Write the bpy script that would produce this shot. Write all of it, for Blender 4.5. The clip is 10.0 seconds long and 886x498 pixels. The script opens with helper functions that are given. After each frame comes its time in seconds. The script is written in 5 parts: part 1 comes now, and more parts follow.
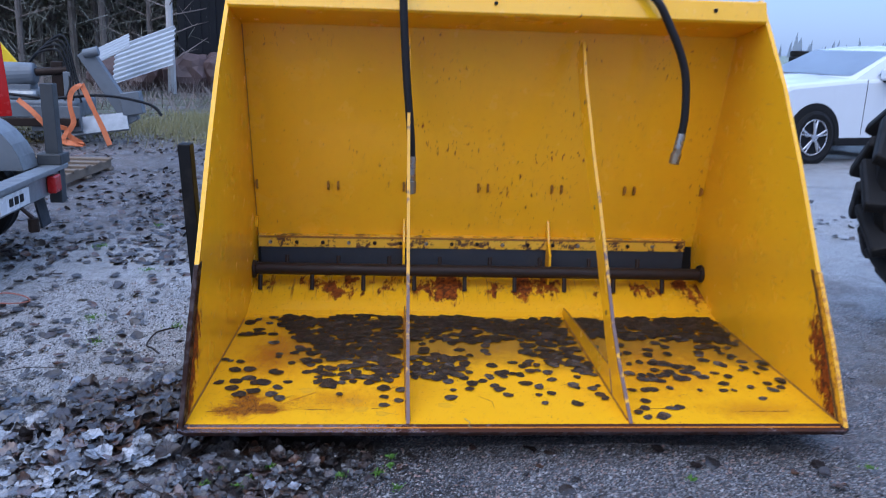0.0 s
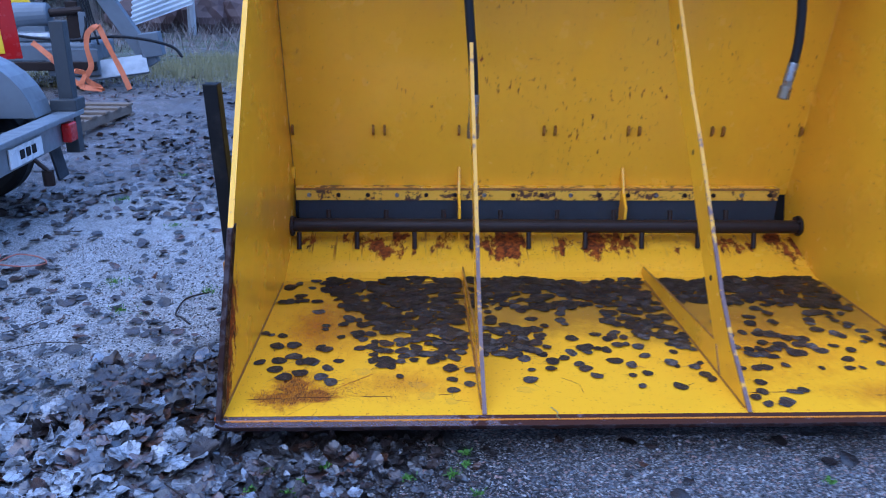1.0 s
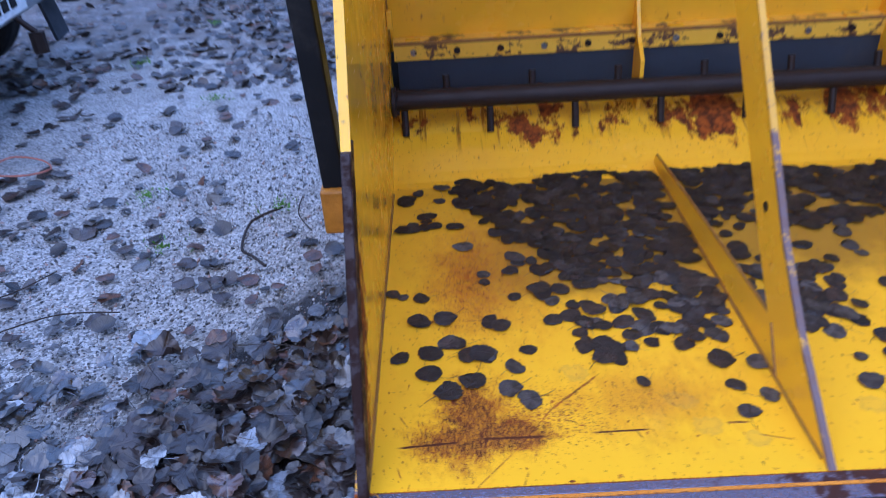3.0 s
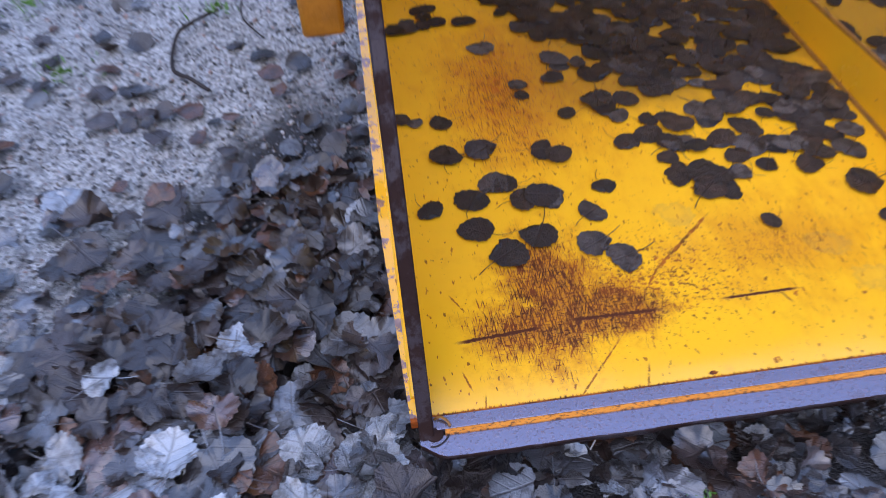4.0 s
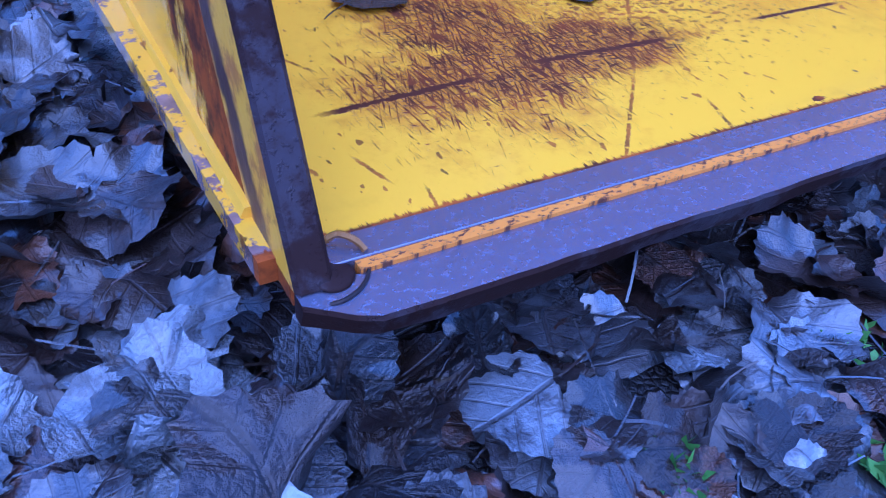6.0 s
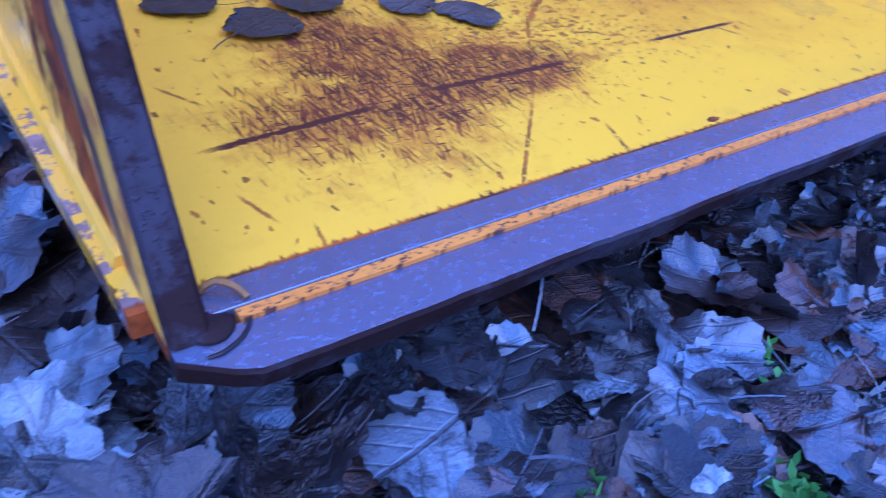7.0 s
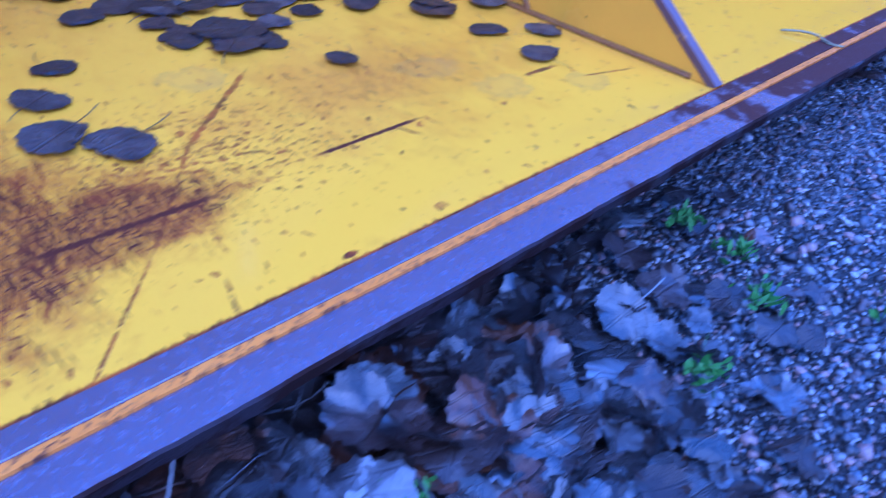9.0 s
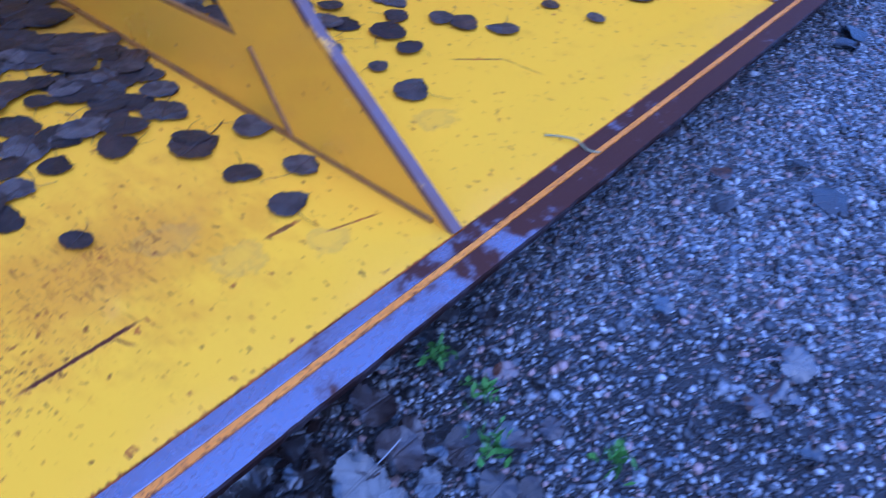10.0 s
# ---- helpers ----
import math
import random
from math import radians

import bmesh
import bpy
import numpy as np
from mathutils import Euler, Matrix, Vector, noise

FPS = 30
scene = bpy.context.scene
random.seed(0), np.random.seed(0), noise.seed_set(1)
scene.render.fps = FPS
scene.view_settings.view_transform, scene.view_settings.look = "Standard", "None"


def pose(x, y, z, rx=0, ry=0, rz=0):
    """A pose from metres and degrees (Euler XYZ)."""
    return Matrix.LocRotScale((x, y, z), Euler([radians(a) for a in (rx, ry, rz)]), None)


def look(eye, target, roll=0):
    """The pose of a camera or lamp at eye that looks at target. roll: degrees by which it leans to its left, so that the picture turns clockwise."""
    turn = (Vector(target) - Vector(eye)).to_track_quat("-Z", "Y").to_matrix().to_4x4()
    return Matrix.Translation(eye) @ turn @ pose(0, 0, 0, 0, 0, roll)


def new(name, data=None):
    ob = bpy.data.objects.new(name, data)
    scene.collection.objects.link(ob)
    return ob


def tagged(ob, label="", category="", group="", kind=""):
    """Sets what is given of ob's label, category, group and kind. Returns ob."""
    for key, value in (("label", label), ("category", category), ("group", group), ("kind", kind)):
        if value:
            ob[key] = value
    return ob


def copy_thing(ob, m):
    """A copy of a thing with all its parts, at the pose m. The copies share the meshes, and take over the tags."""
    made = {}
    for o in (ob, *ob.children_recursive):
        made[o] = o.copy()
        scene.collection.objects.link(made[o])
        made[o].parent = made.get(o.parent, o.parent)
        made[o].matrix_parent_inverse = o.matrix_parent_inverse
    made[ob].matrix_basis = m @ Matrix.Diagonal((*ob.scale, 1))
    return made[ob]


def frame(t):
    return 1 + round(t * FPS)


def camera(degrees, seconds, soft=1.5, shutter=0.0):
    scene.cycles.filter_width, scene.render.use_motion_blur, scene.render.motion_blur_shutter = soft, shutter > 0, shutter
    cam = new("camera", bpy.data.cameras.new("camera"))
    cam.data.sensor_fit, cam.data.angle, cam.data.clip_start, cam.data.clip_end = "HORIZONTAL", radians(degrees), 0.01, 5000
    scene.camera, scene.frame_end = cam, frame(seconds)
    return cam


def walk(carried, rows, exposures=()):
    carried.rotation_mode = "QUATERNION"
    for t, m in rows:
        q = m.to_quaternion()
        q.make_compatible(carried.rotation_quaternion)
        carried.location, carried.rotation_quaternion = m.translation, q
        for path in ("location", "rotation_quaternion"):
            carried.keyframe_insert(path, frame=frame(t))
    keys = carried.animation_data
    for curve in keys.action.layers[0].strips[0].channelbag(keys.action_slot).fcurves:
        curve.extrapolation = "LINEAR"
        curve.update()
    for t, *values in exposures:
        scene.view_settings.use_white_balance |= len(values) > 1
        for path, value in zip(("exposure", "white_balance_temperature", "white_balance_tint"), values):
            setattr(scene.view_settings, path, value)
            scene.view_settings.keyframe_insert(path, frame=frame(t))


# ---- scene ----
cam = camera(60.0, 10.0, 0.9, 0.5)
PATH = [
    (0, (-0.421, -2.305, 1.31), (-0.292, -0.37, 0.822), 1.7),
    (0.5, (-0.472, -2.107, 1.258), (-0.376, -0.191, 0.693), 0.9),
    (1, (-0.555, -1.863, 1.243), (-0.487, 0.033, 0.609), 0.6),
    (1.5, (-0.614, -1.662, 1.19), (-0.596, 0.211, 0.49), 0.7),
    (2, (-0.683, -1.349, 1.156), (-0.779, 0.493, 0.384), 0.0),
    (2.2, (-0.714, -1.235, 1.131), (-0.823, 0.586, 0.312), -0.3),
    (3.3, (-1.003, -0.698, 1.046), (-0.999, 0.922, -0.126), -5.4),
    (3.5, (-1.027, -0.643, 1.012), (-1.028, 0.9, -0.26), -7.0),
    (4, (-1.105, -0.433, 0.85), (-0.991, 0.961, -0.579), -3.9),
    (4.5, (-1.128, -0.302, 0.679), (-0.877, 1.001, -0.817), -1.4),
    (5, (-1.148, -0.234, 0.408), (-0.674, 1.083, -1.021), 1.3),
    (5.2, (-1.16, -0.221, 0.354), (-0.572, 1.104, -1.024), 3.0),
    (6.3, (-1.177, -0.209, 0.322), (-0.316, 1.098, -0.924), 5.3),
    (6.5, (-1.173, -0.214, 0.325), (-0.293, 1.093, -0.908), 5.2),
    (7, (-1.152, -0.206, 0.324), (-0.171, 1.038, -0.896), 6.8),
    (7.5, (-1.124, -0.22, 0.331), (-0.09, 1.001, -0.869), 6.5),
    (8, (-1.098, -0.228, 0.339), (-0.015, 0.967, -0.844), 6.2),
    (8.5, (-1.056, -0.236, 0.357), (0.083, 0.903, -0.829), 6.2),
    (9, (-0.992, -0.245, 0.388), (0.188, 0.852, -0.796), 5.6),
    (9.5, (-0.89, -0.27, 0.458), (0.313, 0.757, -0.767), 5.0),
    (10, (-0.802, -0.29, 0.571), (0.397, 0.62, -0.747), 4.8),
]
import functools

EXPOSE = [
    (0.0, 1.48, 6250, 8), (0.5, 1.5, 5750, 7), (1.0, 1.52, 4950, 10), (1.5, 1.57, 4150, 13), (2.0, 1.59, 4100, 14), (3.5, 1.65, 6000, 14),
    (4.5, 1.7, 6300, 14), (5.2, 1.80, 4650, 23), (6.4, 1.85, 3950, 30), (8.0, 1.77, 3750, 31), (9.0, 1.72, 3650, 32), (9.6, 1.64, 3500, 29), (10.0, 1.52, 4050, 24),
]
walk(cam, [(t, look(eye, target, roll)) for t, eye, target, roll in PATH], EXPOSE)

# ---- light: overcast winter dusk ----
world = bpy.data.worlds.new("sky")
scene.world = world
world.use_nodes = True
wn = world.node_tree
sky = wn.nodes.new("ShaderNodeTexSky")
sky.sky_type = "NISHITA"
sky.sun_disc = False
sky.sun_elevation, sky.sun_rotation = radians(38), radians(200)
sky.air_density, sky.dust_density, sky.ozone_density = 1.0, 1.6, 2.0
wn.nodes["Background"].inputs["Strength"].default_value = 0.15
cloud = wn.nodes.new("ShaderNodeMix")
cloud.data_type = "RGBA"
cloud.inputs[0].default_value, cloud.inputs[7].default_value = 0.78, (1.75, 2.75, 5.4, 1)
wn.links.new(sky.outputs["Color"], cloud.inputs[6])
# an overcast sky: brighter overhead than at the horizon
where, parts, rise = wn.nodes.new("ShaderNodeTexCoord"), wn.nodes.new("ShaderNodeSeparateXYZ"), wn.nodes.new("ShaderNodeMapRange")
wn.links.new(where.outputs["Generated"], parts.inputs[0])
wn.links.new(parts.outputs["Z"], rise.inputs["Value"])
rise.inputs["To Min"].default_value, rise.inputs["To Max"].default_value = 0.42, 1.36
dome = wn.nodes.new("ShaderNodeVectorMath")
dome.operation = "SCALE"
wn.links.new(cloud.outputs[2], dome.inputs[0])
wn.links.new(rise.outputs[0], dome.inputs["Scale"])
wn.links.new(dome.outputs[0], wn.nodes["Background"].inputs["Color"])
sun_data = bpy.data.lights.new("sun", "SUN")
sun_data.energy, sun_data.angle, sun_data.color = 0.6, radians(80), (1.0, 0.88, 0.72)
sun = new("sun", sun_data)
sun.matrix_world = look((-2, -3, 8), (0, 0, 0))


# ---- node helpers ----
class Nodes:
    def __init__(self, name, rough=0.5, metal=0.0, spec=0.5):
        self.mat = bpy.data.materials.new(name)
        self.mat.use_nodes = True
        self.tree = self.mat.node_tree
        self.bsdf = self.tree.nodes["Principled BSDF"]
        self.bsdf.inputs["Roughness"].default_value = rough
        self.bsdf.inputs["Metallic"].default_value = metal
        self.bsdf.inputs["Specular IOR Level"].default_value = spec

    def put(self, socket, value):
        if hasattr(value, "is_output"):
            self.tree.links.new(value, socket)
        elif isinstance(value, tuple) and socket.type == "RGBA" and len(value) == 3:
            socket.default_value = (*value, 1)
        else:
            socket.default_value = value

    def coords(self, scale=(1, 1, 1), shift=(0, 0, 0), kind="Object"):
        c = self.tree.nodes.new("ShaderNodeTexCoord")
        m = self.tree.nodes.new("ShaderNodeMapping")
        m.inputs["Scale"].default_value, m.inputs["Location"].default_value = scale, shift
        self.tree.links.new(c.outputs[kind], m.inputs["Vector"])
        return m.outputs["Vector"]

    def noise(self, size, detail=4, rough=0.55, vector=None, stretch=(1, 1, 1), shift=(0, 0, 0)):
        n = self.tree.nodes.new("ShaderNodeTexNoise")
        n.inputs["Scale"].default_value, n.inputs["Detail"].default_value, n.inputs["Roughness"].default_value = size, detail, rough
        self.put(n.inputs["Vector"], vector or self.coords(stretch, shift))
        return n.outputs["Fac"]

    def cells(self, size, stretch=(1, 1, 1), feature="F1", out="Distance", vector=None):
        n = self.tree.nodes.new("ShaderNodeTexVoronoi")
        n.feature = feature
        n.inputs["Scale"].default_value = size
        self.put(n.inputs["Vector"], vector or self.coords(stretch))
        return n.outputs[out]

    def math(self, op, a, b=0.0, c=0.0):
        n = self.tree.nodes.new("ShaderNodeMath")
        n.operation = op
        for s, v in zip(n.inputs, (a, b, c)):
            self.put(s, v)
        return n.outputs[0]

    def step(self, value, low, high, to_low=0.0, to_high=1.0):
        n = self.tree.nodes.new("ShaderNodeMapRange")
        n.interpolation_type = "SMOOTHSTEP"
        for s, v in zip(n.inputs, (value, low, high, to_low, to_high)):
            self.put(s, v)
        return n.outputs[0]

    def mix(self, fac, a, b, mode="MIX"):
        n = self.tree.nodes.new("ShaderNodeMix")
        n.data_type, n.blend_type = "RGBA", mode
        self.put(n.inputs[0], fac)
        self.put(n.inputs[6], a)
        self.put(n.inputs[7], b)
        return n.outputs[2]

    def split(self, vector=None):
        n = self.tree.nodes.new("ShaderNodeSeparateXYZ")
        self.put(n.inputs[0], vector or self.coords())
        return n.outputs

    def blob(self, cx, cy, sx, sy):
        """One at the middle of an ellipse in the object's xy plane, falling to nothing at its edge."""
        x, y, _ = self.split()
        dx = self.math("DIVIDE", self.math("SUBTRACT", x, cx), sx)
        dy = self.math("DIVIDE", self.math("SUBTRACT", y, cy), sy)
        r = self.math("SQRT", self.math("ADD", self.math("MULTIPLY", dx, dx), self.math("MULTIPLY", dy, dy)))
        return self.math("SUBTRACT", 1.0, r)

    def strokes(self, across, along, degrees, shift=(0, 0, 0), detail=2):
        """Brush-like noise: features of the given width and length in metres, lying at an angle to the y axis."""
        c = self.tree.nodes.new("ShaderNodeTexCoord")
        m = self.tree.nodes.new("ShaderNodeMapping")
        m.vector_type = "TEXTURE"
        m.inputs["Rotation"].default_value = (0, 0, radians(degrees))
        m.inputs["Scale"].default_value, m.inputs["Location"].default_value = (across, along, 1), shift
        self.tree.links.new(c.outputs["Object"], m.inputs["Vector"])
        return self.noise(1.0, detail, 0.55, vector=m.outputs["Vector"])

    def line(self, x0, y0, x1, y1, width, broken=0.0):
        """A scratch between two places of the xy plane, thinning to its ends."""
        x, y, _ = self.split()
        n = math.hypot(x1 - x0, y1 - y0)
        c, s = (x1 - x0) / n, (y1 - y0) / n
        u = self.math("ADD", self.math("MULTIPLY", self.math("SUBTRACT", x, x0), c), self.math("MULTIPLY", self.math("SUBTRACT", y, y0), s))
        v = self.math("SUBTRACT", self.math("MULTIPLY", self.math("SUBTRACT", y, y0), c), self.math("MULTIPLY", self.math("SUBTRACT", x, x0), s))
        v = self.math("ABSOLUTE", self.math("ADD", v, self.math("MULTIPLY", self.math("SUBTRACT", self.noise(240, 4, 0.7), 0.5), width * 3.2)))
        inside = self.math("MULTIPLY", self.step(u, -0.01, n * 0.12), self.step(u, n * 0.85, n + 0.01, 1, 0))
        core = self.step(self.math("SUBTRACT", v, self.math("MULTIPLY", self.math("SUBTRACT", inside, 1.0), width)), width * 0.6, width * 1.4, 1, 0)
        mask = self.math("MULTIPLY", core, inside)
        if broken:
            mask = self.math("MULTIPLY", mask, self.step(self.noise(130, 3), broken - 0.08, broken + 0.04))
        return mask

    def tones(self, value, colors):
        n = self.tree.nodes.new("ShaderNodeValToRGB")
        n.color_ramp.interpolation = "CONSTANT"
        ramp = n.color_ramp.elements
        ramp[0].color = (*colors[0], 1)
        ramp[1].position, ramp[1].color = 1 / len(colors), (*colors[1], 1)
        for i, tone in enumerate(colors[2:], 2):
            ramp.new(i / len(colors)).color = (*tone, 1)
        self.put(n.inputs[0], value)
        return n.outputs[0]

    def random(self, island=False):
        if island:
            return self.tree.nodes.new("ShaderNodeNewGeometry").outputs["Random Per Island"]
        return self.tree.nodes.new("ShaderNodeObjectInfo").outputs["Random"]

    def bump(self, height, strength=0.3, distance=0.01):
        n = self.tree.nodes.new("ShaderNodeBump")
        n.inputs["Strength"].default_value, n.inputs["Distance"].default_value = strength, distance
        self.put(n.inputs["Height"], height)
        self.put(self.bsdf.inputs["Normal"], n.outputs[0])

    def done(self, color, rough=None, metal=None):
        self.put(self.bsdf.inputs["Base Color"], color)
        if rough is not None:
            self.put(self.bsdf.inputs["Roughness"], rough)
        if metal is not None:
            self.put(self.bsdf.inputs["Metallic"], metal)
        return self.mat


YELLOW = (0.80, 0.41, 0.012)
RUST, RUST_DARK = (0.30, 0.068, 0.010), (0.075, 0.022, 0.009)


def paint(name, floor=False, back=False, curve=False, side=False):
    """Glossy yellow machine paint with specks, scratches and rust where the bucket has worn."""
    m = Nodes(name, 0.3)
    tone = m.mix(m.noise(3.0), (0.75, 0.365, 0.009), (0.82, 0.413, 0.012))
    grime = m.step(m.noise(14, 6, 0.65), 0.56, 0.8, 0, 0.4 if floor or curve else 0.18)
    color = m.mix(grime, tone, (0.42, 0.19, 0.02))
    speck = m.step(m.noise(170, 2, 0.5, stretch=(1, 0.45, 0.4)), 0.668 if floor or curve else 0.715, 0.70 if floor or curve else 0.74)
    if floor:
        x, y, _ = m.split()
        add, mul, most = (lambda a, b: m.math("ADD", a, b)), (lambda a, b: m.math("MULTIPLY", a, b)), (lambda *v: functools.reduce(lambda a, b: m.math("MAXIMUM", a, b), v))
        uneven = m.math("SUBTRACT", m.noise(16, 4, 0.6), 0.5)
        field = add(most(m.blob(-0.955, 0.135, 0.12, 0.10), m.blob(-0.895, 0.148, 0.15, 0.075), m.blob(-0.935, 0.19, 0.10, 0.15)), mul(uneven, 1.1))
        field = m.math("MAXIMUM", field, -0.45)
        upright = m.strokes(0.0017, 0.022, 5, detail=3)
        leaning = m.strokes(0.0017, 0.024, -20, (3, 1, 0), 3)
        level = m.strokes(0.0024, 0.008, 84, (1, 5, 0), 3)
        thick = most(upright, m.math("SUBTRACT", leaning, 0.03), m.math("SUBTRACT", level, 0.05))
        rust = m.step(add(thick, mul(m.math("MINIMUM", field, 0.60), 0.37)), 0.675, 0.80)
        halo = mul(m.step(add(field, mul(m.math("SUBTRACT", m.noise(60, 5, 0.7), 0.5), 1.2)), 0.05, 0.75), 0.68)
        color = m.mix(halo, color, (0.34, 0.078, 0.010))
        wide = most(m.blob(0.86, 0.14, 0.32, 0.12), m.blob(-0.86, 0.66, 0.26, 0.40), m.blob(0.62, 0.5, 0.35, 0.4), m.blob(-0.62, 0.22, 0.24, 0.16))
        wide = m.math("MAXIMUM", add(wide, mul(uneven, 0.8)), -0.4)
        rust = most(rust, mul(m.step(add(thick, mul(wide, 0.16)), 0.715, 0.78), 0.9))
        drift = m.math("MAXIMUM", add(m.blob(-0.93, 0.62, 0.13, 0.30), mul(uneven, 0.9)), -0.4)
        rust = most(rust, mul(m.step(add(upright, mul(drift, 0.24)), 0.66, 0.76), 0.75))
        color = m.mix(mul(m.step(drift, 0.05, 0.9), 0.5), color, (0.46, 0.13, 0.010))
        fleck = m.math("SUBTRACT", m.noise(190, 4, 0.6), mul(m.math("SUBTRACT", 1.0, m.math("MAXIMUM", m.blob(-0.80, 0.19, 0.28, 0.17), 0.0)), 0.22))
        rust = most(rust, mul(m.step(fleck, 0.50, 0.55), 0.85))
        color = m.mix(mul(m.step(add(wide, mul(m.math("SUBTRACT", m.noise(1.0, 5, 0.7, stretch=(60, 20, 1)), 0.5), 1.2)), 0.1, 0.9), 0.5), color, (0.46, 0.14, 0.010))
        deep = 0.0
        for x0, y0, x1, y1, w, gap in ((-1.065, 0.129, -0.955, 0.136, 0.0026, 0), (-0.93, 0.141, -0.805, 0.139, 0.0030, 0), (-0.735, 0.143, -0.635, 0.144, 0.0022, 0), (0.78, 0.13, 1.0, 0.13, 0.003, 0.45), (0.42, 0.15, 0.56, 0.153, 0.0026, 0.4),
                                 (-0.945, 0.026, -0.872, 0.106, 0.0007, 0.46), (-0.872, 0.106, -0.787, 0.216, 0.0009, 0.45), (-0.80, 0.20, -0.695, 0.292, 0.0016, 0.47), (-0.853, 0.060, -0.862, 0.034, 0.0008, 0.42), (-0.503, 0.151, -0.470, 0.150, 0.0016, 0.4),
                                 (-0.125, 0.252, -0.077, 0.208, 0.0011, 0.4), (-0.077, 0.210, -0.074, 0.152, 0.0007, 0.4), (-1.062, 0.200, -1.05, 0.178, 0.0007, 0.42), (-1.063, 0.082, -1.058, 0.064, 0.0007, 0.42), (-1.044, 0.046, -1.046, 0.034, 0.0006, 0.4), (-0.46, 0.12, -0.41, 0.105, 0.0008, 0.4), (-0.66, 0.14, -0.655, 0.128, 0.0010, 0.4)):
            if w > 0.0019:
                deep = most(deep, m.line(x0, y0, x1, y1, w, gap))
            else:
                rust = most(rust, mul(m.line(x0, y0, x1, y1, w * 1.5, gap * 0.9), 0.9))
        rust = most(rust, mul(m.step(level, 0.735, 0.765), m.step(m.noise(4, 2), 0.40, 0.6)), m.step(add(m.blob(-0.785, 0.040, 0.0055, 0.0035), mul(m.math("SUBTRACT", m.noise(320, 3), 0.5), 1.6)), 0.0, 0.2))
        rust = most(rust, deep)
        edge = m.step(m.math("SUBTRACT", y, mul(m.math("MAXIMUM", m.math("SUBTRACT", m.noise(1.0, 4, 0.7, stretch=(330, 1, 1)), 0.5), 0.0), 0.022)), 0.0342, 0.0362, 1, 0)
        rust = most(rust, edge)
        for px, py, rx, ry in ((-0.567, 0.213, 0.032, 0.024), (-0.538, 0.147, 0.030, 0.022), (-0.469, 0.112, 0.026, 0.018), (-0.245, 0.177, 0.030, 0.022), (-0.74, 0.30, 0.03, 0.025)):
            mark = add(m.blob(px, py, rx, ry), mul(m.math("SUBTRACT", m.noise(60, 5, 0.65), 0.5), 2.2))
            mark = mul(m.step(mark, 0.0, 0.3), m.step(mark, 0.2, 0.6, 0.35, 0.15))
            color = m.mix(mark, color, (0.30, 0.19, 0.05))
        out = m.math("ABSOLUTE", x)
        chips = mul(m.step(out, 1.114, 1.119), m.step(add(m.noise(34, 6, 0.7), m.step(out, 1.120, 1.136, 0.0, 0.07)), 0.585, 0.63))
        color = m.mix(chips, color, m.mix(m.noise(90, 3), (0.38, 0.22, 0.16), (0.08, 0.04, 0.03)))
        wet = mul(m.step(add(y, mul(m.noise(6, 5, 0.65), 0.5)), 0.68, 0.95), m.step(x, -0.98, -0.70, 0.15, 0.75))
        color = m.mix(wet, color, (0.15, 0.07, 0.014))
    elif curve:
        blot = m.math("ADD", m.noise(1.0, 6, 0.7, stretch=(26, 12, 12)), m.math("MULTIPLY", m.math("SUBTRACT", m.noise(1.0, 3, stretch=(6, 2, 2)), 0.56), 1.1))
        _, y, _ = m.split()
        rust = m.step(m.math("ADD", blot, m.math("ADD", m.step(y, 1.18, 1.31, -0.16, 0.10), m.step(y, 1.36, 1.43, 0.0, -0.10))), 0.495, 0.60)
        runs = m.math("MULTIPLY", m.math("MULTIPLY", m.step(m.noise(1.0, 3, 0.6, stretch=(40, 2.5, 2.5)), 0.57, 0.68), 0.8), m.step(y, 1.2, 1.3))
        rust = m.math("MAXIMUM", rust, runs)
    elif back:
        rust = m.step(m.noise(1.0, 5, 0.62, stretch=(75, 25, 26)), 0.615, 0.66)
        rust = m.math("MULTIPLY", rust, m.step(m.noise(3.1, 2), 0.49, 0.62))
        stain = m.math("MULTIPLY", m.step(m.noise(1.0, 3, 0.6, stretch=(9, 1, 1.6)), 0.5, 0.8), 0.14)
        color = m.mix(stain, color, (0.46, 0.22, 0.02))
    elif side:
        _, y, z = m.split()
        front = m.math("SUBTRACT", y, m.math("MULTIPLY", z, 0.67))
        near = m.math("MULTIPLY", m.step(front, -0.06, 0.20, 0.50, 0), m.step(m.math("ADD", z, m.math("MULTIPLY", m.noise(5, 3), 0.3)), 0.42, 0.78, 1, 0))
        rust = m.step(m.math("ADD", m.noise(1.0, 6, 0.7, stretch=(30, 44, 24)), near), 0.70, 0.84)
        scratch = m.step(m.noise(1.0, 2, 0.5, stretch=(1, 9, 120)), 0.70, 0.73)
        rust = m.math("MAXIMUM", rust, m.math("MULTIPLY", scratch, 0.5))
    else:
        rust = m.math("MULTIPLY", m.step(m.noise(38, 5, 0.65), 0.65, 0.72), m.step(m.noise(3.5, 2), 0.45, 0.6))
    rust = m.math("MAXIMUM", rust, m.math("MULTIPLY", speck, 0.85))
    brown = m.mix(m.step(m.noise(45, 5, 0.7), 0.38, 0.62), RUST, RUST_DARK)
    if floor:
        brown = m.mix(most(deep, mul(m.step(field, 0.1, 0.8), 0.75)), brown, (0.070, 0.020, 0.009))
        m.bsdf.inputs["Coat Weight"].default_value, m.bsdf.inputs["Coat Roughness"].default_value = 0.4, 0.12
        m.put(m.bsdf.inputs["Coat Weight"], m.math("MULTIPLY", m.math("SUBTRACT", 1.0, m.math("MAXIMUM", rust, halo)), 0.42))
    color = m.mix(rust, color, brown)
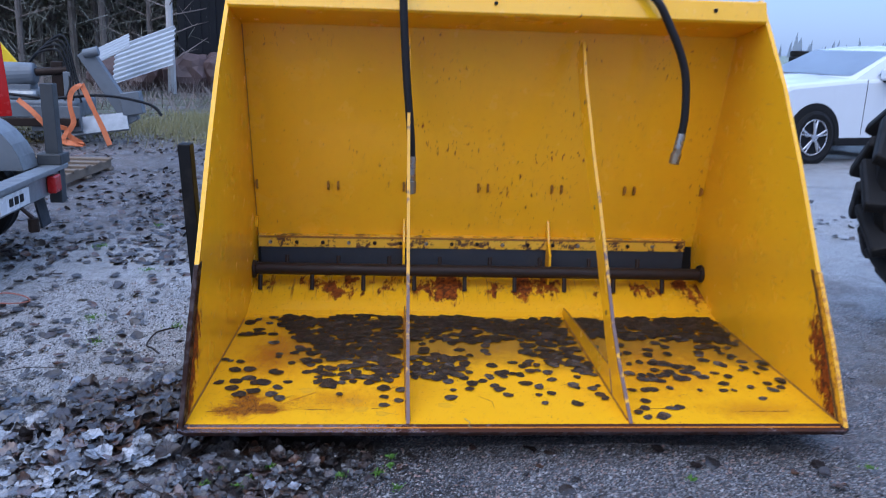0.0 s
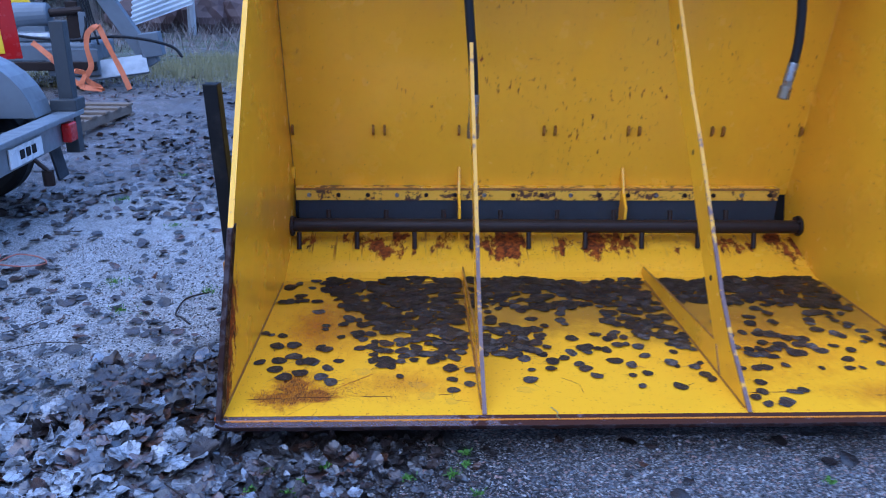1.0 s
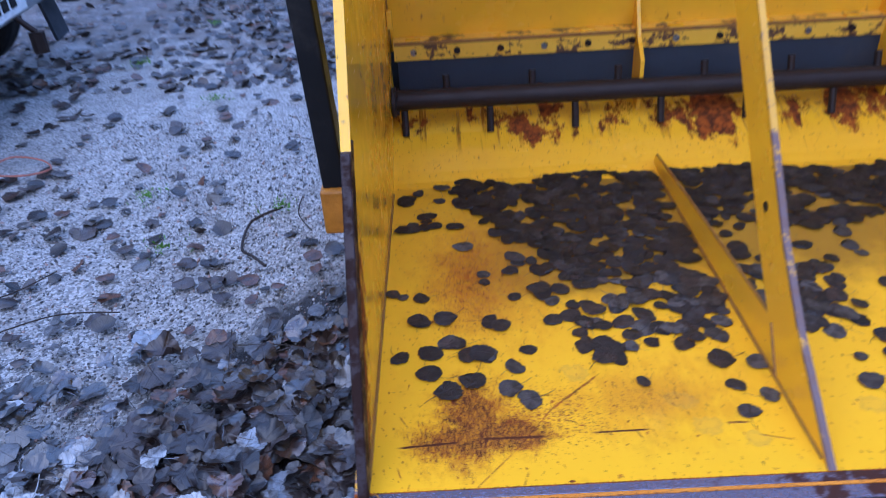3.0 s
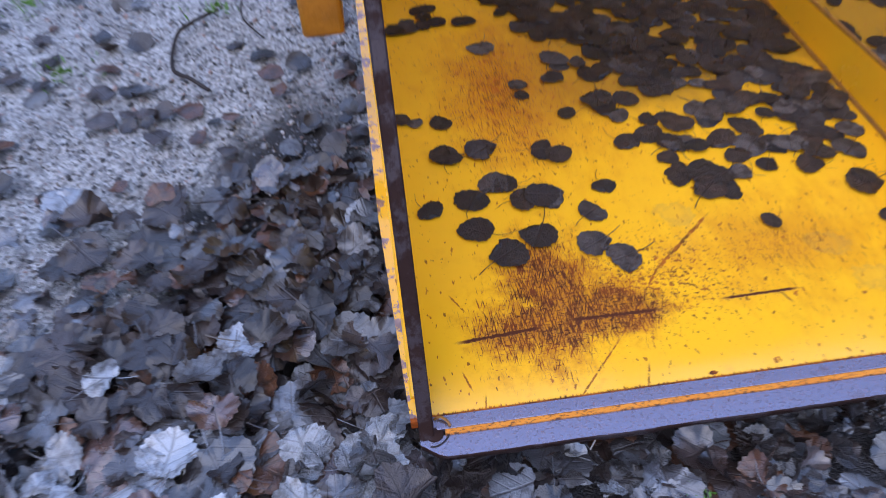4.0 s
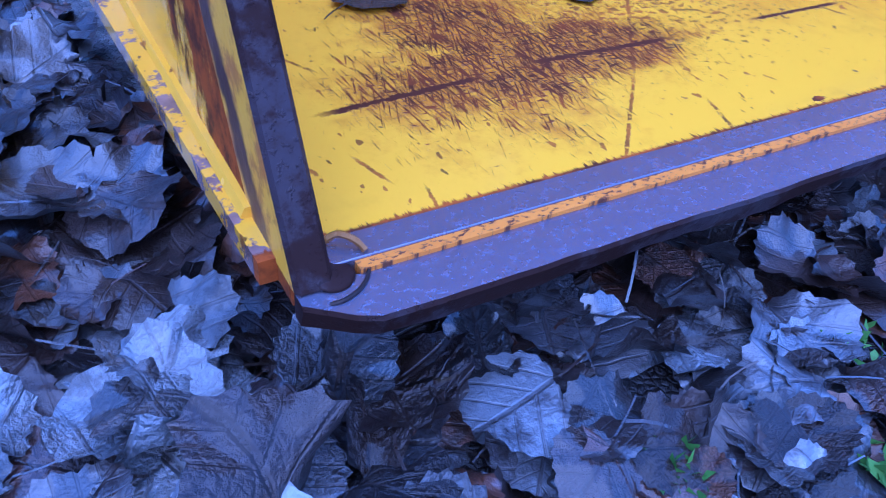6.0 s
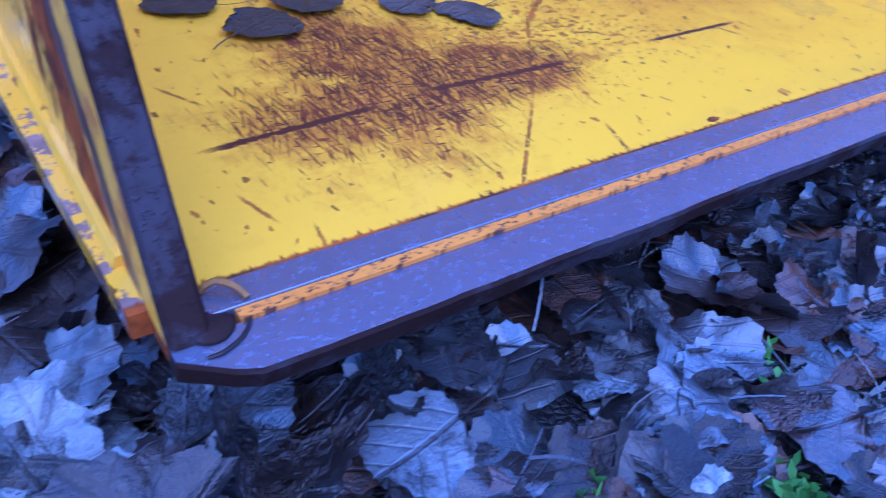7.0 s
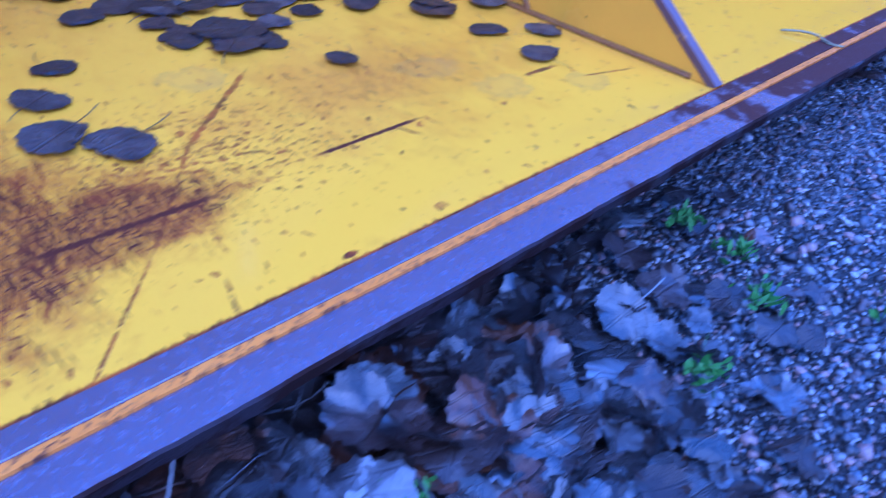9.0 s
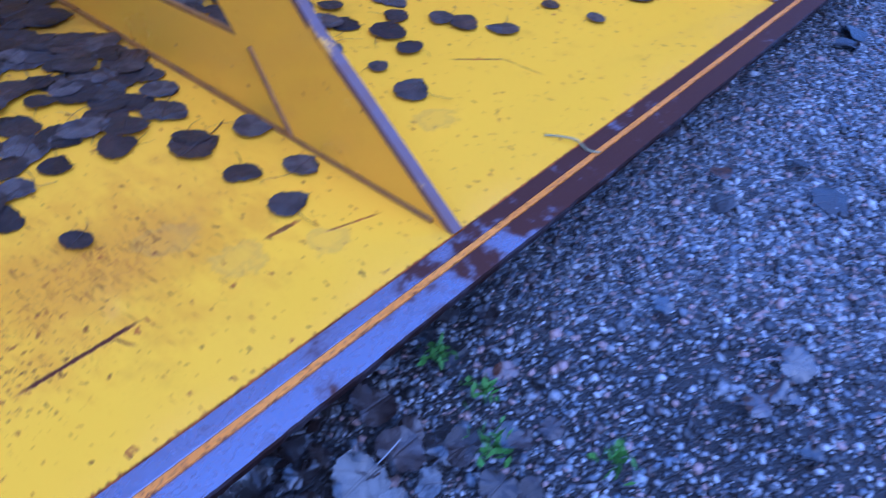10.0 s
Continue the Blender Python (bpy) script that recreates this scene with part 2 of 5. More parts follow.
    m.bump(m.math("ADD", m.math("MULTIPLY", rust, 0.4), m.math("MULTIPLY", m.noise(60, 2), 0.05)), 0.3, 0.003)
    rough = m.math("ADD", m.math("MULTIPLY", rust, 0.45), m.step(m.noise(8, 4), 0.3, 0.7, 0.07, 0.16 if floor else 0.3))
    m.put(m.bsdf.inputs["Specular IOR Level"], m.step(rust, 0.1, 0.7, 0.42 if floor else 0.5, 0.08))
    return m.done(color, rough)


def worn_steel(name, base=(0.24, 0.20, 0.21), rust=(0.075, 0.035, 0.025), amount=0.60, metal=0.75, rough=0.26, patches=0.0, spec=0.5):
    m = Nodes(name, 0.35, 0.0, spec)
    body = m.noise(22, 6, 0.7)
    if patches:
        x, _, _ = m.split()
        body = m.math("ADD", body, m.math("ADD", m.math("MULTIPLY", m.math("SUBTRACT", m.noise(4.5, 3), 0.5), patches), m.step(x, -0.72, -0.14, -0.02, 0.34)))
    mask = m.step(body, amount, amount + 0.16)
    pits = m.step(m.noise(230, 4, 0.65), 0.54, 0.66)
    mask = m.math("MAXIMUM", mask, m.math("MULTIPLY", pits, 0.1 if patches else 0.35))
    m.bump(m.math("ADD", m.math("MULTIPLY", m.noise(60, 4, 0.6), 0.6), m.math("MULTIPLY", pits, 0.7)), 0.16 if patches else 0.4, 0.002 if patches else 0.003)
    rough = m.math("ADD", m.math("MULTIPLY", mask, 0.25), rough)
    m.put(m.bsdf.inputs["Specular IOR Level"], m.step(mask, 0.2, 0.9, spec, 0.06))
    return m.done(m.mix(mask, base, rust), rough, m.math("SUBTRACT", metal, m.math("MULTIPLY", mask, metal * 0.92)))


def plain(name, color, rough=0.5, metal=0.0, vary=0.25, size=20, grain=0.25, dirt=0.35, spec=None):
    """A plain coloured surface with tone, dirt and fine relief; dark rubber and matt paint shine less."""
    m = Nodes(name, rough, metal, (0.15 if max(color) < 0.06 else 0.4) if spec is None else spec)
    dark = tuple(c * (1 - vary) for c in color)
    tone = m.mix(m.noise(size, 5, 0.6), dark, color)
    spots = m.step(m.noise(size * 0.3, 6, 0.7), 0.52, 0.75, 0, dirt)
    tone = m.mix(spots, tone, (0.07, 0.06, 0.05))
    m.bump(m.noise(size * 6, 4), grain, 0.004)
    return m.done(tone, m.step(m.noise(size * 0.6, 4), 0.3, 0.7, max(0.05, rough - 0.12), min(1, rough + 0.12)))


def leaf_stuff(name, tones, rough, island, wet=0.9):
    """Wet fallen leaves: brown tones by leaf, a midrib and side veins in the leaf's own flat coordinates."""
    m = Nodes(name, rough, 0.0, 0.28 + 0.48 * wet)
    r = m.random(island)
    tone = m.tones(r, tones)
    u, v, _ = m.split(m.coords(kind="UV"))
    au = m.math("ABSOLUTE", u)
    rib = m.step(au, 0.012, 0.035, 1, 0)
    side = m.math("FRACT", m.math("MULTIPLY", m.math("SUBTRACT", v, m.math("MULTIPLY", au, 0.8)), 4.0))
    side = m.step(m.math("ABSOLUTE", m.math("SUBTRACT", side, 0.5)), 0.035, 0.09, 1, 0)
    vein = m.math("MAXIMUM", rib, m.math("MULTIPLY", side, 0.7))
    blotch = m.step(m.noise(38 if island else 1.6, 6, 0.72, vector=m.coords()), 0.46, 0.62)
    color = m.mix(m.math("MULTIPLY", blotch, 0.8), tone, (0.016, 0.010, 0.009))
    color = m.mix(m.math("MULTIPLY", vein, 0.45), color, (0.03, 0.018, 0.012))
    net = m.cells(230 if island else 13, vector=m.coords(), feature="DISTANCE_TO_EDGE")
    wrinkle = m.math("ADD", m.noise(110 if island else 6, 5, 0.65, vector=m.coords()), m.math("MULTIPLY", m.math("MINIMUM", net, 0.25), 0.35))
    m.bump(m.math("SUBTRACT", wrinkle, m.math("MULTIPLY", vein, 0.45)), 0.6, 0.004 if island else 0.04)
    m.bsdf.inputs["Coat Weight"].default_value, m.bsdf.inputs["Coat Roughness"].default_value = wet, 0.13
    m.bsdf.inputs["Coat IOR"].default_value = 1.5
    return m.done(color, m.step(m.noise(40 if island else 2, 4, 0.6, vector=m.coords()), 0.3, 0.7, rough - 0.12, rough + 0.2))


def ground_stuff():
    m = Nodes("gravel_ground", 0.6)
    p = m.coords(kind="Object")
    big = m.noise(0.7, 5, 0.6, vector=p)
    pebble = m.cells(165, vector=p, out="Color")
    edge = m.cells(165, vector=p, feature="DISTANCE_TO_EDGE")
    grains = m.tones(m.split(pebble)[0], GRAIN_TONES)
    x, y, _ = m.split(p)
    path = m.step(m.math("SUBTRACT", m.math("ADD", m.math("MAXIMUM", m.blob(-2.2, 1.4, 1.8, 2.1), m.blob(3.5, 5.0, 3.0, 5.0)), m.math("MULTIPLY", m.noise(3, 4, vector=p), 0.8)), 0.4), 0.0, 0.5)
    sandy = m.mix(m.math("MULTIPLY", path, 0.85), grains, m.mix(m.split(pebble)[1], (0.075, 0.072, 0.07), (0.48, 0.47, 0.455)))
    soil = m.mix(m.noise(22, 7, 0.75, vector=p), (0.025, 0.019, 0.016), (0.17, 0.145, 0.125))
    bare = m.math("ADD", m.noise(5, 6, 0.7, vector=p), m.math("MULTIPLY", m.step(y, 2.0, 3.4, 0.0, 0.07), m.step(x, 0.5, 1.6, 1, -0.3)))
    color = m.mix(m.math("MULTIPLY", m.step(bare, 0.50, 0.66), m.math("SUBTRACT", 1.0, m.math("MULTIPLY", path, 0.6))), sandy, soil)
    x, y, _ = m.split(p)
    grass = m.math("MULTIPLY", m.step(m.math("SUBTRACT", y, m.math("MULTIPLY", x, 0.25)), 9.0, 12.0), m.step(m.noise(2.2, 5, 0.7, vector=p), 0.4, 0.6))
    color = m.mix(grass, color, (0.06, 0.075, 0.03))
    field = m.step(y, 40, 60)
    color = m.mix(field, color, m.mix(big, (0.10, 0.14, 0.06), (0.17, 0.17, 0.09)))
    damp = m.step(m.math("ADD", m.blob(0.45, -0.25, 1.5, 0.8), m.math("MULTIPLY", m.noise(4, 6, 0.7, vector=p), 0.7)), 0.40, 0.75, 0, 0.8)
    color = m.mix(damp, color, m.mix(0.3, grains, (0.05, 0.046, 0.046)))
    # leaf soil, blackened further to paint in the shade between the leaves
    mould_shade = m.math("MAXIMUM", m.blob(-1.3, -0.35, 1.5, 0.85), m.blob(-1.28, 0.25, 0.24, 0.7))
    mould_shade = m.step(m.math("ADD", mould_shade, m.math("MULTIPLY", m.noise(7, 4, vector=p), 0.4)), 0.3, 0.5)
    color = m.mix(mould_shade, color, (0.012, 0.009, 0.008))
    m.bump(m.math("ADD", m.math("MINIMUM", edge, 0.2), m.math("MULTIPLY", m.noise(90, 6, 0.7, vector=p), 0.9)), 0.7, 0.008)
    rough = m.step(m.noise(1.6, 5, 0.6, vector=p), 0.42, 0.62, 0.28, 0.75)
    return m.done(color, rough)


PAINT = paint("yellow_paint")
PAINT_FLOOR = paint("yellow_floor_paint", floor=True)
PAINT_CURVE = paint("yellow_trough_paint", curve=True)
PAINT_BACK = paint("yellow_back_paint", back=True)
PAINT_SIDE = paint("yellow_side_paint", side=True)
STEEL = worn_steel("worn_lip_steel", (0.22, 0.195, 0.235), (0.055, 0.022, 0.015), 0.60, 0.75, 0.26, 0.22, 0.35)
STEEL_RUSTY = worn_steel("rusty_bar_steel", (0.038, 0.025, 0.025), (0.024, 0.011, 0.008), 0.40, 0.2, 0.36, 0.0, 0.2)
EDGE_M = Nodes("worn_bar_edge", 0.4)
_, _, ez = EDGE_M.split()
bare = EDGE_M.step(EDGE_M.math("ADD", EDGE_M.noise(16, 5, 0.65), EDGE_M.step(ez, 0.25, 0.9, 0.16, -0.06)), 0.50, 0.60)
STEEL_EDGE = EDGE_M.done(EDGE_M.mix(bare, EDGE_M.mix(EDGE_M.noise(40), (0.52, 0.24, 0.012), (0.70, 0.34, 0.012)), EDGE_M.mix(EDGE_M.noise(70, 4), (0.12, 0.085, 0.09), (0.13, 0.045, 0.012))), 0.45)
RUSTY_PAINT = plain("rusty_yellow_paint", (0.50, 0.19, 0.012), 0.45, 0.0, 0.7, 30, 0.4, 1.0)
FLANK_M = Nodes("rusty_flank_paint", 0.45)
_, fy, fz = FLANK_M.split()
band = FLANK_M.math("SUBTRACT", FLANK_M.math("SUBTRACT", fy, FLANK_M.math("MULTIPLY", fz, 0.64)), -0.0545 + 0.026)
band = FLANK_M.math("ABSOLUTE", FLANK_M.math("ADD", band, FLANK_M.math("MULTIPLY", FLANK_M.math("SUBTRACT", FLANK_M.noise(26, 5, 0.65), 0.5), 0.03)))
FLANK_M.bump(FLANK_M.noise(120, 4), 0.3, 0.002)
FLANK = FLANK_M.done(FLANK_M.mix(FLANK_M.step(band, 0.007, 0.015, 1, 0), FLANK_M.mix(FLANK_M.step(FLANK_M.noise(60, 5, 0.7), 0.45, 0.62), (0.74, 0.36, 0.012), (0.42, 0.15, 0.015)), FLANK_M.mix(FLANK_M.noise(70, 4), (0.04, 0.018, 0.014), (0.10, 0.04, 0.02))), 0.42)
SEAM_M = Nodes("orange_seam_paint", 0.35, 0.0, 0.2)
dots = SEAM_M.step(SEAM_M.noise(1.0, 5, 0.7, stretch=(260, 420, 1)), 0.52, 0.62)
SEAM_M.bump(dots, 0.4, 0.002)
SEAM = SEAM_M.done(SEAM_M.mix(dots, SEAM_M.mix(SEAM_M.noise(14, 3), (0.52, 0.15, 0.012), (0.72, 0.27, 0.03)), (0.10, 0.035, 0.015)), 0.35)
WELD = plain("rusty_weld", (0.36, 0.15, 0.02), 0.5, 0.0, 0.6, 70, 0.5, 0.6)
BLACK_STEEL = plain("black_painted_steel", (0.008, 0.008, 0.009), 0.45, 0.0, 0.3, 14, 0.2, 0.3)
SHAFT = plain("oily_brown_steel", (0.035, 0.024, 0.02), 0.42, 0.3, 0.4, 30, 0.3, 0.2)
RUBBER = plain("black_rubber", (0.035, 0.040, 0.050), 0.5, 0.0, 0.3, 16, 0.3, 0.3)
HOSE = plain("hose_rubber", (0.016, 0.016, 0.018), 0.4, 0.0, 0.2, 60, 0.4, 0.1)
ZINC = plain("zinc_fitting", (0.35, 0.34, 0.33), 0.32, 0.85, 0.3, 60, 0.2, 0.3)
GALV = plain("galvanised_steel", (0.30, 0.32, 0.335), 0.45, 0.6, 0.3, 18, 0.2, 0.25)
STRIP_M = Nodes("chipped_strip_paint", 0.4)
chips = STRIP_M.step(STRIP_M.math("ADD", STRIP_M.noise(1.0, 5, 0.7, stretch=(42, 40, 50)), STRIP_M.math("MULTIPLY", STRIP_M.math("SUBTRACT", STRIP_M.noise(9, 2), 0.5), 0.7)), 0.535, 0.60)
STRIP = STRIP_M.done(STRIP_M.mix(chips, STRIP_M.mix(STRIP_M.noise(20), (0.72, 0.36, 0.010), (0.80, 0.46, 0.05)), STRIP_M.mix(STRIP_M.noise(60, 4), (0.05, 0.03, 0.025), (0.15, 0.06, 0.02))), 0.42)
BRASS = plain("dull_brass", (0.30, 0.25, 0.18), 0.35, 0.8, 0.4, 70, 0.3, 0.4)
SHEET = plain("pale_roof_sheet", (0.50, 0.54, 0.58), 0.45, 0.2, 0.2, 6, 0.1, 0.3)
DARK_POST = plain("dark_grey_steel", (0.055, 0.06, 0.065), 0.5, 0.2, 0.4, 12, 0.3, 0.4)
GREY_PAINT = plain("grey_paint", (0.15, 0.17, 0.19), 0.45, 0.0, 0.3, 10, 0.2, 0.4)
RED_LENS = plain("red_plastic", (0.42, 0.012, 0.012), 0.2, 0.0, 0.1, 30, 0.05, 0.1)
YELLOW_PLASTIC = plain("yellow_sheet", (0.85, 0.55, 0.02), 0.3, 0.0, 0.1, 10, 0.05, 0.1)
ORANGE = plain("orange_webbing", (0.58, 0.16, 0.06), 0.75, 0.0, 0.25, 40, 0.4, 0.3)
CORD = plain("faded_cord", (0.42, 0.15, 0.11), 0.8, 0.0, 0.4, 60, 0.3, 0.5)
WHITE_PLATE = plain("white_plate", (0.75, 0.75, 0.74), 0.3, 0.0, 0.1, 20, 0.05, 0.2)
WOOD = plain("weathered_wood", (0.22, 0.16, 0.11), 0.8, 0.0, 0.45, 26, 0.6, 0.4)
CAR_WHITE = plain("white_car_paint", (0.64, 0.66, 0.68), 0.15, 0.0, 0.05, 4, 0.0, 0.10)
# the glass is coloured pale blue for the sky it reflects
GLASS_SKY = plain("sky_tinted_glass", (0.40, 0.48, 0.56), 0.06, 0.0, 0.1, 4, 0.0, 0.05)
ALLOY = plain("alloy_wheel", (0.6, 0.6, 0.62), 0.25, 0.8, 0.1, 20, 0.05, 0.2)
TYRE = plain("tyre_rubber", (0.015, 0.014, 0.014), 0.6, 0.0, 0.35, 12, 0.4, 0.15)
BARK = plain("bark", (0.17, 0.15, 0.14), 0.9, 0.0, 0.5, 12, 0.8, 0.4)
BIRCH = plain("birch_bark", (0.50, 0.48, 0.46), 0.8, 0.0, 0.3, 9, 0.5, 0.75)
# needles and twigs are coloured paler to hold the mist over the wood
NEEDLES = plain("conifer_needles", (0.20, 0.205, 0.175), 0.7, 0.0, 0.5, 8, 0.2, 0.2)
TWIGS = plain("bare_twigs", (0.24, 0.20, 0.18), 0.85, 0.0, 0.4, 10, 0.3, 0.2)
# the pale bluish grey holds the distant haze; no mist is modelled
HAZE_WOOD = plain("haze_tinted_wood", (0.36, 0.42, 0.50), 0.95, 0.0, 0.25, 0.1, 0.0, 0.0)
DRY_GRASS = plain("dry_grass", (0.30, 0.27, 0.13), 0.85, 0.0, 0.4, 12, 0.2, 0.2)
GREEN = plain("green_weed", (0.10, 0.22, 0.03), 0.6, 0.0, 0.4, 40, 0.2, 0.1)
TARP = plain("dark_tarpaulin", (0.012, 0.013, 0.016), 0.55, 0.0, 0.3, 3, 0.3, 0.2)
ROCK = plain("brown_wrapped_heap", (0.10, 0.06, 0.055), 0.6, 0.0, 0.4, 5, 0.5, 0.5)
GRAIN_TONES = ((0.022, 0.022, 0.026), (0.20, 0.19, 0.185), (0.06, 0.06, 0.066), (0.28, 0.18, 0.15), (0.11, 0.115, 0.13), (0.016, 0.015, 0.015), (0.24, 0.24, 0.235), (0.075, 0.055, 0.048), (0.38, 0.36, 0.345), (0.04, 0.036, 0.035), (0.10, 0.11, 0.13), (0.03, 0.028, 0.028))
PEBBLE_M = Nodes("pebbles", 0.55)
PEBBLE_M.bump(PEBBLE_M.noise(400, 3), 0.4, 0.001)
PEBBLES = PEBBLE_M.done(PEBBLE_M.mix(PEBBLE_M.step(PEBBLE_M.noise(300, 3), 0.4, 0.8, 0.0, 0.6), PEBBLE_M.tones(PEBBLE_M.random(True), GRAIN_TONES), (0.06, 0.055, 0.055)), 0.42)
LITTER_TONES = ((0.024, 0.016, 0.013), (0.16, 0.165, 0.18), (0.014, 0.010, 0.009), (0.075, 0.07, 0.074), (0.09, 0.036, 0.018), (0.19, 0.20, 0.22), (0.04, 0.028, 0.025), (0.11, 0.11, 0.118), (0.018, 0.013, 0.011), (0.06, 0.038, 0.032), (0.013, 0.010, 0.009), (0.05, 0.024, 0.016), (0.09, 0.087, 0.093))
BANK_TONES = ((0.026, 0.016, 0.012), (0.014, 0.009, 0.008), (0.085, 0.033, 0.014), (0.018, 0.013, 0.011), (0.035, 0.021, 0.016), (0.085, 0.083, 0.085), (0.012, 0.009, 0.008), (0.05, 0.035, 0.03))
WET_TONES = ((0.018, 0.014, 0.013), (0.05, 0.042, 0.038), (0.013, 0.011, 0.011), (0.095, 0.083, 0.078), (0.03, 0.02, 0.016), (0.07, 0.058, 0.052), (0.04, 0.024, 0.018))
LITTER = leaf_stuff("wet_leaf_litter", LITTER_TONES, 0.36, True, 0.9)
LITTER_ONE = leaf_stuff("wet_leaf", LITTER_TONES, 0.36, False, 0.9)
# leaf greys raised to carry the sky's sheen on the wet front leaves
SHEEN_TONES = ((0.20, 0.205, 0.215), (0.03, 0.02, 0.016), (0.26, 0.265, 0.275), (0.14, 0.138, 0.14), (0.07, 0.032, 0.02), (0.17, 0.175, 0.185), (0.055, 0.048, 0.046))
PALE = leaf_stuff("pale_leaf_litter", tuple(tuple(1.2 * c for c in tone) for tone in SHEEN_TONES), 0.36, True, 0.9)
PALE_ONE = leaf_stuff("pale_leaf", SHEEN_TONES, 0.36, False, 0.9)
TWIG = plain("dark_wet_twig", (0.035, 0.026, 0.022), 0.6, 0.0, 0.4, 30, 0.4, 0.2)
BANK = leaf_stuff("brown_leaf_bank", BANK_TONES, 0.40, True, 0.35)
BANK_ONE = leaf_stuff("brown_leaf", BANK_TONES, 0.40, False, 0.4)
FLAT_LEAF = leaf_stuff("sodden_leaf_pile", ((0.010, 0.008, 0.008), (0.022, 0.018, 0.017), (0.007, 0.006, 0.006), (0.040, 0.034, 0.032), (0.014, 0.009, 0.007), (0.018, 0.014, 0.013)), 0.5, True, 0.12)
FLAT_LEAF_ONE = leaf_stuff("sodden_leaf", WET_TONES, 0.46, False, 0.28)
GROUND = ground_stuff()


# ---- mesh helpers ----
def part(name, bm, material, parent=None, label="", smooth=False):
    """Links a bmesh as one mesh object, under a thing or a part if one is given."""
    me = bpy.data.meshes.new(name)
    bmesh.ops.recalc_face_normals(bm, faces=bm.faces)
    bm.to_mesh(me)
    bm.free()
    me.materials.append(material)
    if smooth:
        me.shade_smooth()
    ob = new(name, me)
    if parent is not None:
        ob.parent = parent
    if label:
        ob["label"] = label
    return ob


def piece(name, me, parent, m):
    ob = new(name, me)
    ob.parent = parent
    ob.matrix_basis = m
    return ob


def thing(name, label, category, at=None, group=""):
    ob = new(name)
    ob.empty_display_size = 0.1
    if at is not None:
        ob.matrix_basis = at
    return tagged(ob, label, category, group)


def box(x0, x1, y0, y1, z0, z1, bevel=0.0, bm=None, m=None):
    own = bmesh.new()
    bmesh.ops.create_cube(own, size=1)
    for v in own.verts:
        v.co = Vector(((x0 + x1) / 2 + v.co.x * (x1 - x0), (y0 + y1) / 2 + v.co.y * (y1 - y0), (z0 + z1) / 2 + v.co.z * (z1 - z0)))
    if bevel:
        bmesh.ops.bevel(own, geom=own.edges[:], offset=bevel, segments=2, affect="EDGES", profile=0.5)
    if m is not None:
        own.transform(m)
    return join(bm, own)


def join(bm, own):
    if bm is None:
        return own
    tmp = bpy.data.meshes.new("tmp")
    own.to_mesh(tmp)
    own.free()
    bm.from_mesh(tmp)
    bpy.data.meshes.remove(tmp)
    return bm


def rod(a, b, r0, r1=None, sides=14, bm=None, bevel=0.0):
    """A round bar from a to b."""
    a, b = Vector(a), Vector(b)
    own = bmesh.new()
    bmesh.ops.create_cone(own, cap_ends=True, segments=sides, radius1=r0, radius2=r0 if r1 is None else r1, depth=(b - a).length)
    if bevel:
        rims = [e for e in own.edges if abs(e.verts[0].co.z - e.verts[1].co.z) < 1e-6]
        bmesh.ops.bevel(own, geom=rims, offset=bevel, segments=2, affect="EDGES", profile=0.5)
    own.transform(Matrix.Translation((a + b) / 2) @ (b - a).to_track_quat("Z", "Y").to_matrix().to_4x4())
    return join(bm, own)


def slab(points, x0, x1, bm=None, bevel=0.0):
    """A plate with the outline points (y, z), between x0 and x1."""
    own = bmesh.new()
    low = [own.verts.new((x0, y, z)) for y, z in points]
    high = [own.verts.new((x1, y, z)) for y, z in points]
    own.faces.new(low)
    own.faces.new(high[::-1])
    for i in range(len(points)):
        j = (i + 1) % len(points)
        own.faces.new((low[i], high[i], high[j], low[j]))
    if bevel:
        bmesh.ops.recalc_face_normals(own, faces=own.faces)
        bmesh.ops.bevel(own, geom=own.edges[:], offset=bevel, segments=1, affect="EDGES")
    return join(bm, own)


def tube(points, r, sides=12, bm=None):
    """A round hose along points, smoothed."""
    pts = [Vector(p) for p in points]
    fine = []
    for i in range(len(pts) - 1):
        p0, p1, p2, p3 = pts[max(i - 1, 0)], pts[i], pts[i + 1], pts[min(i + 2, len(pts) - 1)]
        for k in range(6):
            t = k / 6
            fine.append(0.5 * (2 * p1 + (p2 - p0) * t + (2 * p0 - 5 * p1 + 4 * p2 - p3) * t * t + (3 * p1 - p0 - 3 * p2 + p3) * t ** 3))
    fine.append(pts[-1])
    own = bmesh.new()
    rings = []
    up = Vector((0.3, 1, 0.2)).normalized()
    for i, p in enumerate(fine):
        d = (fine[min(i + 1, len(fine) - 1)] - fine[max(i - 1, 0)]).normalized()
        s = d.cross(up).normalized()
        u = s.cross(d)
        rings.append([own.verts.new(p + r * (math.cos(a) * s + math.sin(a) * u)) for a in (2 * math.pi * k / sides for k in range(sides))])
    for a, b in zip(rings, rings[1:]):
        for k in range(sides):
            own.faces.new((a[k], a[(k + 1) % sides], b[(k + 1) % sides], b[k]))
    own.faces.new(rings[0][::-1])
    own.faces.new(rings[-1])
    return join(bm, own)


# ---- ground ----
def axis(low, high, stepsize, far):
    inner = list(np.arange(low, high + 1e-6, stepsize))
    left, right, d = [], [], stepsize
    a, b = low, high
    while a > -far or b < far:
        d *= 1.16
        a, b = a - d, b + d
        left.append(max(a, -far - 1)), right.append(min(b, far + 1))
    return np.array(sorted(set(left)) + inner + sorted(set(right)))


def rise(y):
    """The land climbs very gently beyond the yard."""
    return 0.018 * max(0.0, min(y, 260.0) - 0.6)


